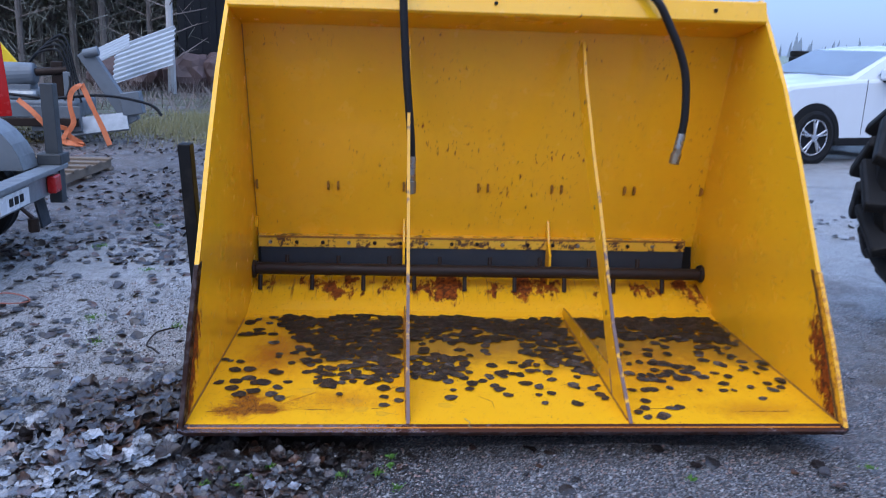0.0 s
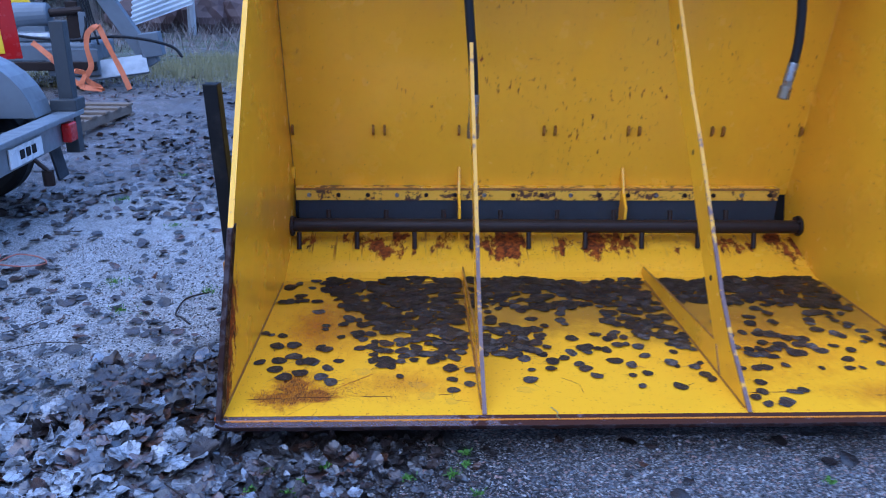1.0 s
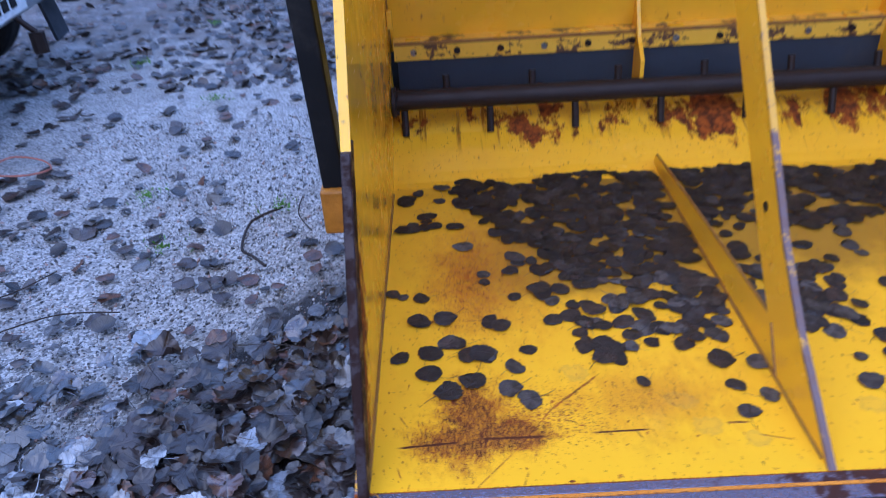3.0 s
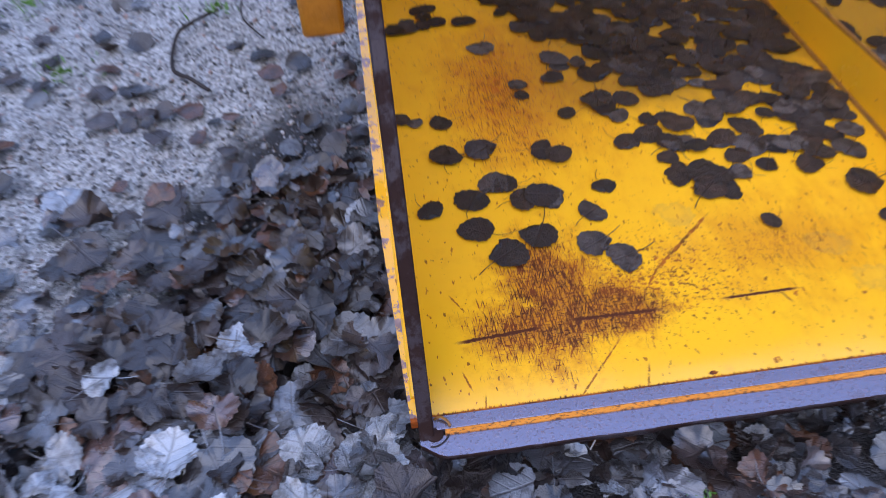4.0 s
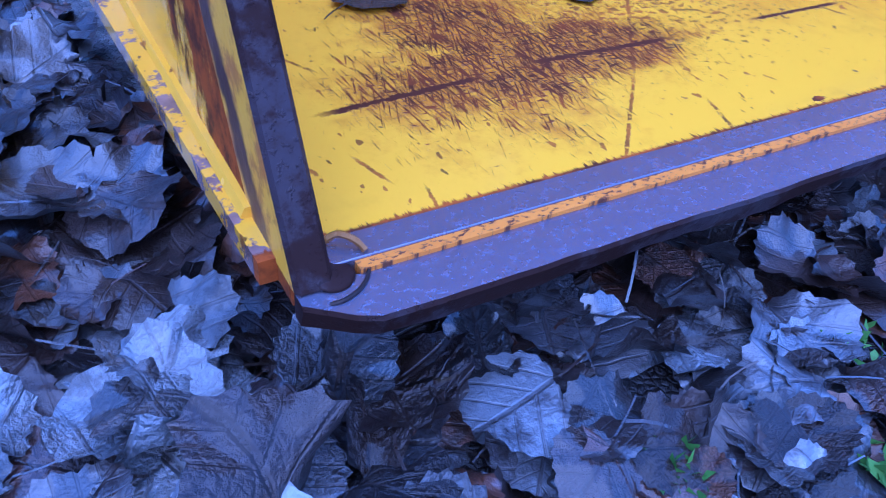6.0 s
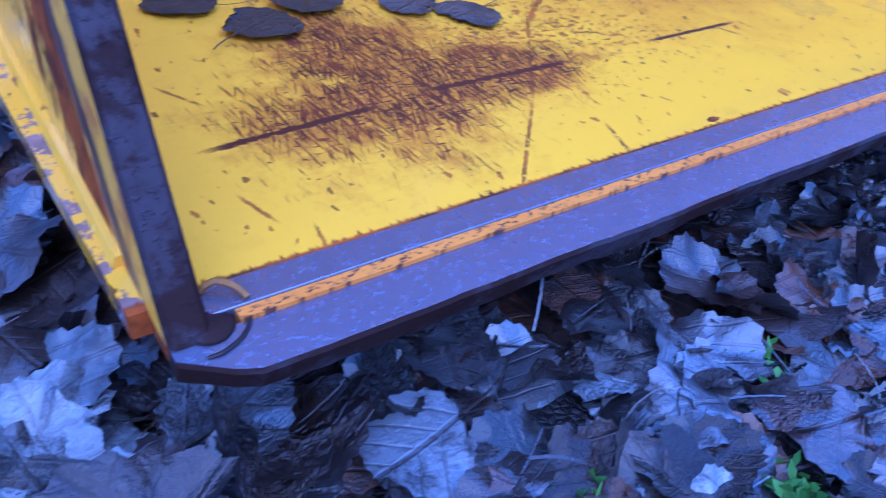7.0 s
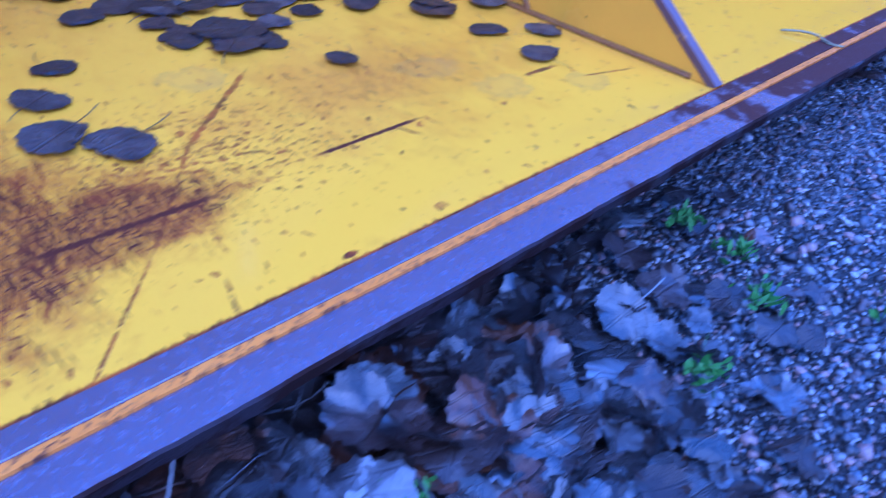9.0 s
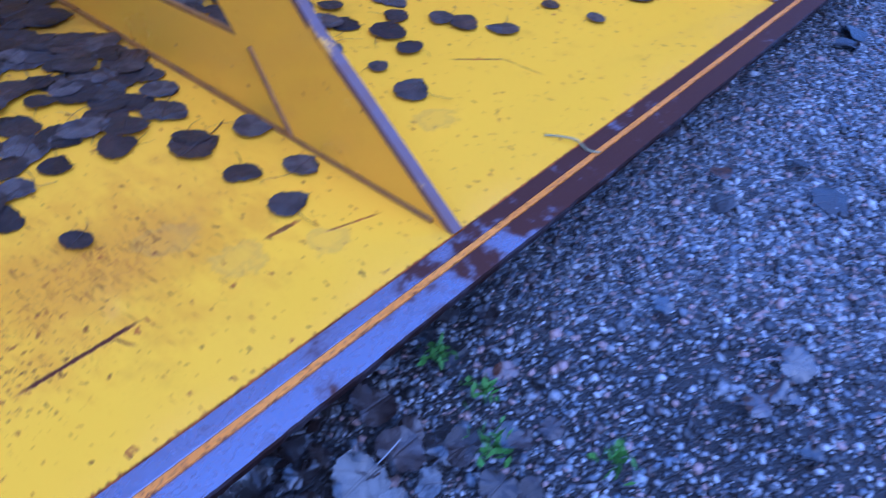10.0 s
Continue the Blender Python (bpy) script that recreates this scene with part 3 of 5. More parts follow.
def height(x, y):
    """The yard's height: nearly level, with small hollows, and a bank of leaves by the bucket's side."""
    h = 0.020 * noise.noise((x * 1.3, y * 1.3, 0.0)) + 0.010 * noise.noise((x * 5, y * 5, 3.0)) + 0.004 * noise.noise((x * 17, y * 17, 5.0))
    near = math.exp(-((x + 0.3) ** 2 + (y + 0.1) ** 2) / 1.2)
    h *= 1 - 0.5 * near
    return h + rise(y)


xs, ys = axis(-3.4, 2.6, 0.045, 700), axis(-1.4, 5.2, 0.045, 700)
verts = [(float(x), float(y), height(x, y)) for y in ys for x in xs]
nx = len(xs)
faces = [(j * nx + i, j * nx + i + 1, (j + 1) * nx + i + 1, (j + 1) * nx + i) for j in range(len(ys) - 1) for i in range(nx - 1)]
ground_mesh = bpy.data.meshes.new("ground")
ground_mesh.from_pydata(verts, [], faces)
ground_mesh.materials.append(GROUND)
ground_mesh.shade_smooth()
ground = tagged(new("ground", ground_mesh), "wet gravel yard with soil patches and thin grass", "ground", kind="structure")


# ---- the bucket ----
BUCKET_AT = (0.014, -0.008)
bucket = thing("loader_bucket", "yellow steel spreader bucket with worn rusty lip on wet gravel", "loader bucket", pose(*BUCKET_AT, 0))
HALF, FLOOR = 1.110, 0.12
BACK_LEAN = 0.2417


def bpart(name, bm, material, parent=bucket, label="", smooth=False):
    return part(name, bm, material, parent, label, smooth)


def edge_y(z):
    """The front edge of the side plates."""
    return float(np.interp(z, (0.08, 0.135, 0.34, 0.60, 0.95, 1.23, 1.54, 1.64), (-0.004, 0.030, 0.149, 0.325, 0.550, 0.748, 1.018, 1.105)))


EDGE_ZS = (0.34, 0.60, 0.78, 0.95, 1.09, 1.23, 1.39)


# floor plate, bent up at its back into the trough
deck = box(-1, 1, 0.030, 1.09, FLOOR - 0.012, FLOOR)
bmesh.ops.bisect_plane(deck, geom=deck.verts[:] + deck.edges[:] + deck.faces[:], plane_co=(0, 0.36, 0), plane_no=(0, 1, 0))
for v in deck.verts:
    v.co.x *= HALF + (0.020 if v.co.y < 0.1 else 0.032)
bpart("floor_plate", deck, PAINT_FLOOR, label="wet yellow floor plate with rust scrapes")
trough = [(1.088, 0.120), (1.12, 0.123), (1.16, 0.134), (1.21, 0.154), (1.30, 0.190), (1.39, 0.220), (1.46, 0.234)]
outline = trough + [(y + 0.004, z - 0.012) for y, z in reversed(trough)]
bpart("trough_plate", slab(outline, -HALF, HALF), PAINT_CURVE, label="yellow trough plate blotched with rust")

# cutting lip: two worn steel strips with a painted seam between
def lip_bar():
    """Flat bar with a dressed-back lower edge, nicks and cut corners."""
    bm = bmesh.new()
    rng = random.Random(5)
    rows = []
    n = 260
    for i in range(n + 1):
        x = (HALF + 0.012) * (2 * i / n - 1)
        cut = max(0.0, abs(x) - (HALF - 0.010)) * 0.80
        wob = 0.0010 * noise.noise((x * 14, 0, 0)) + 0.0006 * noise.noise((x * 70, 0, 3)) + 0.0002 * rng.uniform(-1, 1)
        front, low = -0.0165 + cut + wob, FLOOR - 0.0165
        rows.append([bm.verts.new(p) for p in ((x, 0.011, FLOOR - 0.003), (x, front + 0.0012, FLOOR - 0.003), (x, front, FLOOR - 0.005), (x, front + 0.0035, low + wob * 2), (x, 0.011, low))])
    for a, b in zip(rows, rows[1:]):
        for k in range(5):
            bm.faces.new((a[k], a[(k + 1) % 5], b[(k + 1) % 5], b[k]))
    bm.faces.new(rows[0]), bm.faces.new(rows[-1])
    return bm


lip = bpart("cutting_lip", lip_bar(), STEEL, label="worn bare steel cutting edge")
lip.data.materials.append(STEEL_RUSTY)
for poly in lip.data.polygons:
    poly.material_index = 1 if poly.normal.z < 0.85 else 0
bpart("lip_strip", box(-HALF - 0.006, HALF + 0.006, 0.0165, 0.0335, FLOOR - 0.014, FLOOR + 0.0003, 0.0006), STEEL, lip)
bpart("lip_seam", box(-HALF + 0.016, HALF, 0.0104, 0.0172, FLOOR - 0.014, FLOOR - 0.0008), SEAM, lip, "orange rusty paint seam")

# back plate, leaning forward to the top
back = [(1.490, 0.385), (1.235, 1.440), (1.247, 1.445), (1.502, 0.385)]
bpart("back_plate", slab(back, -HALF, HALF), PAINT_BACK, label="yellow back plate with dark specks")
bpart("lower_back_plate", slab([(1.46, 0.234), (1.492, 0.39), (1.504, 0.39), (1.472, 0.234)], -HALF, HALF), BLACK_STEEL)
beam = [(0.966, 1.476), (0.957, 1.487), (0.982, 1.562), (0.992, 1.567), (1.275, 1.567), (1.275, 1.432), (1.237, 1.426)]
bpart("top_beam", slab(beam, -HALF, HALF), PAINT, label="folded yellow top beam")

# side plates with their cutters
side = [(edge_y(0.108), 0.108), (1.09, 0.108), (1.17, 0.124), (1.31, 0.18), (1.48, 0.222), (1.51, 0.385), (1.275, 1.575), (edge_y(1.575), 1.575)] + [(edge_y(z), z) for z in EDGE_ZS[::-1]]
for s in (-1, 1):
    a, b = sorted((s * HALF, s * (HALF + 0.012)))
    plate = bpart("side_plate", slab(side, a, b), PAINT_SIDE, label="yellow side plate scuffed and rusty at its edge")
    z0, z1 = FLOOR - 0.004, 0.585
    cut = [(edge_y(z) - 0.012, z) for z in (z0, 0.34, z1)] + [(edge_y(z) + 0.045, z) for z in (z1, 0.34, z0)]
    inset = 0.004 if s < 0 else 0.001
    a, b = sorted((s * (HALF - inset), s * (HALF - inset + 0.0165)))
    bar = bpart("side_cutter", slab(cut, a, b, bevel=0.002), STEEL_RUSTY if s < 0 else FLANK, plate, "rusty brown side cutter bar")
    bar.data.materials.append(FLANK)
    for poly in bar.data.polygons:
        poly.material_index = 1 if poly.normal.x * s > 0.9 or s > 0 and poly.normal.x < -0.9 else 0
    heights = [z1] + [z for z in EDGE_ZS if z > z1] + [1.577]
    lip_edge = [(edge_y(z) - 0.003, z) for z in heights] + [(edge_y(z) + 0.004, z) for z in heights[::-1]]
    bpart("edge_rail", slab(lip_edge, a, b), PAINT, plate)

for s in (-1, 1):
    bead = [(s * (HALF + 0.0125), 0.06 + 0.1 * k, FLOOR + 0.001) for k in range(11)]
    bpart("ledge_weld", tube(bead, 0.005, 6), PAINT)
    inner = [(s * (HALF - 0.001), 0.06 + 0.1 * k, FLOOR + 0.001) for k in range(11)]
    bpart("floor_weld", tube(inner, 0.004, 6), WELD)
    corner = [(s * (HALF - 0.001), 1.490 - (z - 0.385) * BACK_LEAN - 0.001, z) for z in (0.40, 0.6, 0.8, 1.0, 1.2, 1.42)]
    bpart("corner_weld", tube(corner, 0.003, 6), WELD if s < 0 else PAINT)
    lumpy = bmesh.new()
    bmesh.ops.create_icosphere(lumpy, subdivisions=3, radius=0.010)
    for v in lumpy.verts:
        v.co *= 1 + 0.25 * noise.noise(v.co * 90)
        v.co.z *= 0.28
        v.co += Vector((s * (HALF - 0.004), 0.014, FLOOR - 0.002))
    bpart("weld_lump", lumpy, STEEL_RUSTY, smooth=True)
scar = [(-1.0895, 0.014, FLOOR - 0.0022), (-1.092, 0.008, FLOOR - 0.0022), (-1.098, 0.002, FLOOR - 0.0022), (-1.106, -0.0015, FLOOR - 0.0022), (-1.112, -0.001, FLOOR - 0.003)]
bpart("weld_scar", tube(scar, 0.0009, 6), SHAFT, lip)
flake = [(-1.104, 0.030, FLOOR + 0.001), (-1.097, 0.029, FLOOR + 0.005), (-1.091, 0.024, FLOOR + 0.004), (-1.088, 0.019, FLOOR + 0.001)]
bpart("paint_curl", tube(flake, 0.0016, 5), WELD, lip, "curl of peeled orange paint")

# curved tie bars with fins
ARC = [(0.036, 0.1205), (0.062, 0.140), (0.150, 0.208), (0.210, 0.252), (0.333, 0.370), (0.452, 0.520), (0.583, 0.688), (0.676, 0.803), (0.785, 0.924), (0.864, 1.033), (1.000, 1.205), (1.11, 1.39)]


def weld(points, x, parent):
    """A thin rusty weld bead along points (y, z)."""
    bpart("weld_bead", tube([(x, y, z) for y, z in points], 0.0035, 6), WELD, parent)


def tie_bar(x):
    back_edge = []
    for i, (y, z) in enumerate(ARC):
        p, q = ARC[max(i - 1, 0)], ARC[min(i + 1, len(ARC) - 1)]
        d = Vector((q[0] - p[0], q[1] - p[1])).normalized()
        back_edge.append((y + d.y * 0.105, z - d.x * 0.105))
    back_edge = [p for p in back_edge if p[1] > 0.19]
    bar = bpart("tie_bar", slab(ARC + back_edge[::-1] + [(0.252, FLOOR)], x - 0.005, x + 0.005), PAINT, label="curved yellow tie bar with bare worn edge")
    rim = [(y - 0.0022, z + 0.0018) for y, z in ARC]
    bpart("worn_edge", slab(rim + [(y + 0.003, z - 0.003) for y, z in reversed(ARC)], x - 0.0060, x + 0.0060), STEEL_EDGE, bar)
    bpart("floor_fin", slab([(0.255, FLOOR), (0.312, 0.208), (1.135, 0.163), (1.15, 0.135), (1.09, FLOOR)], x - 0.003, x + 0.003), PAINT, bar)
    weld([(0.254, 0.124), (0.283, 0.164), (0.310, 0.204)], x - 0.005, bar)
    for s in (-1, 1):
        weld([(0.06, 0.122), (0.28, 0.122), (0.6, 0.122), (1.08, 0.122)], x + s * 0.005, bar)
    weld([(0.315, 0.2085), (0.7, 0.190), (1.13, 0.164)], x, bar)
    for y, z in ((0.418, 0.385), (0.70, 0.735), (0.99, 1.135)):
        bpart("bolt_hole", rod((x - 0.0058, y, z), (x + 0.0058, y, z), 0.010, sides=16), SHAFT, bar)


tie_bar(-0.379)
tie_bar(0.377)

# feed shaft with pegs, rubber flap, bolted strip and hangers
shaft = bpart("feed_shaft", rod((-HALF + 0.004, 1.32, 0.291), (HALF - 0.004, 1.32, 0.282), 0.029, sides=24), SHAFT, label="oily brown feed shaft with short pegs", smooth=False)
for i in range(9):
    x = -1.074 + i * 0.2475
    bpart("peg", rod((x, 1.312, 0.262), (x, 1.292, 0.192), 0.0105, sides=10), SHAFT, shaft)
    x += 0.125
    if i < 8:
        bpart("peg", rod((x, 1.33, 0.292), (x, 1.345, 0.352), 0.0105, sides=10), SHAFT, shaft)
for s in (-1, 1):
    flange = bpart("bearing_flange", rod((s * (HALF - 0.001), 1.32, 0.287), (s * (HALF - 0.014), 1.32, 0.287), 0.044, sides=24, bevel=0.003), SHAFT, shaft)
    for k in range(4):
        a = math.pi / 4 + k * math.pi / 2
        bpart("bolt", rod((s * (HALF - 0.012), 1.32 + 0.034 * math.cos(a), 0.287 + 0.034 * math.sin(a)), (s * (HALF - 0.022), 1.32 + 0.034 * math.cos(a), 0.287 + 0.034 * math.sin(a)), 0.008, sides=6), SHAFT, flange)
bpart("rubber_flap", box(-HALF + 0.02, HALF - 0.06, 1.436, 1.444, 0.250, 0.382, 0.002), RUBBER, label="black rubber flap")
strip = bpart("bolted_strip", slab([(1.430, 0.372), (1.424, 0.422), (1.428, 0.428), (1.480, 0.428), (1.482, 0.420), (1.436, 0.418), (1.440, 0.372)], -HALF + 0.012, HALF - 0.06), STRIP, label="chipped yellow strip with bolts")
bpart("strip_crust", box(-HALF + 0.014, HALF - 0.062, 1.4225, 1.427, 0.418, 0.4285, 0.001), WELD, strip, "rusty brown upper edge")
for i in range(17):
    x = -1.04 + i * 0.128
    bpart("bolt_head", rod((x, 1.431, 0.398), (x, 1.419, 0.397), 0.010, sides=6), SHAFT if i % 3 else ZINC, strip)
    if i % 2 == 0:
        bpart("cap_tab", box(x - 0.022, x + 0.022, 1.424, 1.45, 0.428, 0.433, 0.001), PAINT, strip)
for x in (-0.384, 0.342):
    bpart("shaft_hanger", slab([(1.345, 0.29), (1.345, 0.36), (1.40, 0.41), (1.452, 0.515), (1.472, 0.515), (1.489, 0.40), (1.44, 0.225), (1.36, 0.205)], x - 0.006, x + 0.006, bevel=0.001), PAINT, label="thin yellow shaft hanger plate")

# small welded tabs on the back plate
for i in range(7):
    cx = (i - 3) * 0.365
    for dx in ((-0.024, 0.024) if 0 < i < 6 else (0.0,)):
        z = 0.688
        y = 1.490 - (z - 0.385) * BACK_LEAN
        bpart("welded_tab", slab([(y, z - 0.026), (y - 0.020, z - 0.012), (y - 0.024, z + 0.012), (y, z + 0.022)], cx + dx - 0.005, cx + dx + 0.005), WELD)
for cx in (-0.03, 0.89):
    bpart("drain_hole", rod((cx, 0.962, 1.525), (cx, 0.980, 1.525), 0.008, sides=12), BLACK_STEEL)

# parking leg on the outer side
leg_x = -1.186
tube_leg = box(leg_x - 0.023, leg_x + 0.023, 0.590, 0.650, 0.36, 0.966, 0.004)
for v in tube_leg.verts:
    v.co.x -= (v.co.z - 0.36) * 0.045
leg = bpart("parking_leg", tube_leg, BLACK_STEEL, label="black square parking leg")
bpart("leg_foot", box(leg_x - 0.030, leg_x + 0.030, 0.575, 0.67, 0.285, 0.385, 0.006), RUSTY_PAINT, leg, "yellow rusty leg socket")
bpart("leg_bracket", box(leg_x + 0.03, -HALF - 0.008, 0.64, 0.70, 0.33, 0.38, 0.004), PAINT, leg)
# unseen black plate, added to keep light out from under the lip
bpart("belly_plate", slab([(0.03, FLOOR - 0.0125), (0.32, 0.02), (1.1, 0.015), (1.1, 0.004), (0.31, 0.008), (0.02, FLOOR - 0.017)], -HALF, HALF), BLACK_STEEL, label="unseen dark plate added to block light under the lip")
bpart("wall_bracket", box(-HALF + 0.001, -HALF + 0.016, 1.40, 1.43, 0.475, 0.525, 0.002), PAINT)
bpart("underframe", box(-0.9, 0.9, 1.11, 1.40, 0.0, 0.108, 0.01), BLACK_STEEL)


# hydraulic hoses hanging over the beam
def hose(points, tip, label):
    h = thing("hydraulic_hose", label, "hose", pose(*points[-1]), "hoses over the beam")
    base = Vector(points[-1])
    part("rubber_tube", tube([Vector(p) - base for p in points], 0.0165, 14), HOSE, h, smooth=True)
    d = (Vector(tip) - base)
    fitting = part("crimp_sleeve", rod(d * -0.1, d * 0.45, 0.0185, sides=16, bevel=0.002), ZINC, h, "zinc crimp sleeve")
    part("coupling_nut", rod(d * 0.45, d * 0.62, 0.019, sides=6, bm=rod(d * 0.62, d * 1.0, 0.022, sides=18, bevel=0.003)), BRASS, h)
    part("coupling_mouth", rod(d * 0.97, d * 1.012, 0.015, sides=16), SHAFT, fitting)
    return h


hose([(-0.42, 1.35, 1.54), (-0.40, 1.1, 1.60), (-0.395, 0.93, 1.60), (-0.392, 0.905, 1.47), (-0.376, 0.905, 1.22), (-0.356, 0.905, 1.0), (-0.350, 0.905, 0.885)], (-0.351, 0.905, 0.742), "black hydraulic hose with zinc coupling hanging over the beam")
hose([(0.45, 1.35, 1.53), (0.50, 1.1, 1.60), (0.615, 0.93, 1.575), (0.70, 0.905, 1.45), (0.780, 0.91, 1.28), (0.802, 0.915, 1.11), (0.797, 0.92, 1.005)], (0.777, 0.92, 0.888), "black hydraulic hose with dull coupling, curved over the beam")


# ---- the trailer and scrap beyond ----
near_things = set(scene.objects)


def wheel_ring(name, r, w, hole, material, parent, m, tread=0, label=""):
    """A tyre: a turned ring, with tread blocks if asked."""
    prof = [(hole, -w * 0.42), (r * 0.86, -w * 0.5), (r * 0.96, -w * 0.44), (r, -w * 0.3), (r, w * 0.3), (r * 0.96, w * 0.44), (r * 0.86, w * 0.5), (hole, w * 0.42)]
    bm = bmesh.new()
    n = 40
    rings = [[bm.verts.new((a * math.cos(t), b, a * math.sin(t))) for a, b in prof] for t in (2 * math.pi * k / n for k in range(n))]
    for k in range(n):
        p, q = rings[k], rings[(k + 1) % n]
        for i in range(len(prof)):
            j = (i + 1) % len(prof)
            bm.faces.new((p[i], q[i], q[j], p[j]))
    ob = part(name, bm, material, parent, label, smooth=False)
    ob.matrix_basis = m
    return ob


trailer = thing("trailer", "galvanised box trailer with wheel guard and red lamp on the yard", "trailer", pose(-2.75, 2.92, 0, 0, 0, 96))
# its own x runs along the tail from the lamp end, y forward
part("tail_beam", box(-1.65, 0.02, -0.02, 0.05, 0.33, 0.47, 0.006, m=pose(0, 0, 0, 0, 0, 0)), GALV, trailer)
part("tail_rail", box(-1.65, 0.03, -0.06, 0.06, 0.47, 0.50, 0.004), GALV, trailer)
part("side_rail", box(-0.06, 0.02, 0.0, 2.4, 0.42, 0.50, 0.006), GALV, trailer)
part("floor_pan", box(-1.6, -0.40, 0.05, 2.4, 0.40, 0.43), BLACK_STEEL, trailer)
for i in range(3):
    part("cross_bar", box(-1.6, -0.02, 0.5 + 0.7 * i, 0.56 + 0.7 * i, 0.40, 0.46, 0.004), GALV, trailer)
part("tool_box", box(-1.3, -0.45, 0.25, 0.9, 0.43, 0.60, 0.02), GREY_PAINT, trailer)
lamp = part("tail_lamp", box(-0.29, -0.17, -0.075, -0.022, 0.345, 0.455, 0.01), RED_LENS, trailer, "red tail lamp")
plate = part("number_plate", box(-1.02, -0.60, -0.032, -0.022, 0.345, 0.445, 0.004), WHITE_PLATE, trailer, "white number plate")
for i in range(3):
    part("plate_mark", box(-0.90 + i * 0.075, -0.85 + i * 0.075, -0.036, -0.031, 0.375, 0.42), TYRE, plate)
part("tow_knob", rod((-0.74, -0.09, 0.20), (-0.74, -0.09, 0.28), 0.03, sides=12, bm=rod((-0.74, -0.09, 0.28), (-0.74, -0.03, 0.34), 0.012, sides=10)), SHAFT, trailer)
part("corner_post", box(-0.05, 0.04, -0.03, 0.05, 0.24, 1.02, 0.004, m=pose(0, 0, 0, 0, 0, 0)), DARK_POST, trailer, "dark grey steel corner post")
part("post_clamp", box(-0.10, 0.07, -0.06, 0.09, 0.50, 0.57, 0.006), DARK_POST, trailer)
part("mud_flap", box(-0.14, 0.02, 0.06, 0.075, 0.10, 0.36, 0.003, m=pose(0, 0, 0, -10, 0, 0)), RUBBER, trailer)
arc = [(0.50 + 0.42 * math.cos(a), 0.44 + 0.42 * math.sin(a)) for a in (math.radians(8 + 164 * k / 14) for k in range(15))]
arc_in = [(0.50 + 0.395 * math.cos(a), 0.44 + 0.395 * math.sin(a)) for a in (math.radians(8 + 164 * k / 14) for k in range(15))]
part("wheel_guard", slab(arc + arc_in[::-1], -0.34, -0.09), GALV, trailer, "pale grey wheel guard", smooth=False)
part("guard_side", slab(arc, -0.35, -0.342), GREY_PAINT, trailer)
tyre_t = wheel_ring("tyre", 0.31, 0.17, 0.18, TYRE, trailer, pose(-0.2, 0.50, 0.31, 0, 0, 90))
part("rim", rod((-0.26, 0.50, 0.31), (-0.14, 0.50, 0.31), 0.18, sides=24), GREY_PAINT, trailer)

sign = thing("marker_board", "red and yellow long-vehicle marker board on a machine", "marker board", pose(-3.55, 3.54, 0.72, 0, -3, 20))
part("board", box(-0.5, 0.20, 0, 0.012, 0, 0.9, 0.004), RED_LENS, sign, "red reflective border")
part("board_face", box(-0.46, 0.10, -0.005, -0.001, 0.04, 0.86), YELLOW_PLASTIC, sign, "yellow reflective face")
part("board_stay", box(-0.2, -0.15, 0.014, 0.05, -0.60, 0.8, 0.004), GREY_PAINT, sign)

pallet = thing("pallet", "weathered wooden pallet lying on the gravel", "pallet", pose(-3.9, 5.1, 0.0, 0, 0, 90))
for i in range(3):
    part("bearer", box(-0.6, 0.6, -0.42 + i * 0.38, -0.34 + i * 0.38, 0.022, 0.1, 0.004), WOOD, pallet)
for i in range(5):
    part("plank", box(-0.6 + i * 0.27, -0.49 + i * 0.27, -0.44, 0.44, 0.1, 0.122, 0.003), WOOD, pallet)
for i in range(3):
    part("skid", box(-0.6 + i * 0.545, -0.49 + i * 0.545, -0.44, 0.44, 0.0, 0.022, 0.003), WOOD, pallet)

machine = thing("scrap_implement", "grey steel implement frame with cables and a motor", "farm implement", pose(-4.9, 7.6, 0, 0, 0, 8))
part("deck", box(-1.7, 0.35, -0.3, 0.7, 0.30, 0.52, 0.03), GREY_PAINT, machine)
part("deck_cover", box(-1.6, -0.1, -0.2, 0.6, 0.52, 0.64, 0.05), GALV, machine)
part("front_panel", box(-0.15, 0.42, -0.36, -0.30, 0.16, 0.46, 0.01), GREY_PAINT, machine)
part("side_beam", box(-1.7, 0.4, -0.42, -0.36, 0.22, 0.32, 0.01), SHAFT, machine)
part("blade", box(0.02, 0.95, -0.02, 0.02, -0.05, 0.2, 0.006, m=pose(0.0, -0.35, 0.10, -38, -7, 10)), GALV, machine)
part("mast", box(-0.09, 0.09, -0.08, 0.08, 0.0, 1.0, 0.01, m=pose(0.95, 0, 0.25, 0, -31, 0)), GREY_PAINT, machine, "grey box-section mast")
part("mast_foot", box(0.82, 1.06, -0.12, 0.1, 0.12, 0.40, 0.01, m=pose(0.06, 0, 0.10, 0, -8, 0)), GREY_PAINT, machine)
part("mast_head", rod((0.44, -0.1, 1.08), (0.62, -0.1, 1.12), 0.05, 0.06, 14, bevel=0.01), GREY_PAINT, machine)
part("post", box(0.02, 0.16, 0.0, 0.14, 0.4, 0.98, 0.01), SHAFT, machine)
part("post", box(0.18, 0.27, -0.1, 0.0, 0.4, 0.86, 0.01), GREY_PAINT, machine)
part("motor", rod((-0.55, 0.0, 0.80), (-0.15, 0.0, 0.83), 0.16, 0.13, sides=20, bevel=0.03), GREY_PAINT, machine)
part("motor_shaft", rod((-0.2, 0.0, 0.84), (0.25, 0.0, 0.88), 0.05, sides=14), SHAFT, machine)
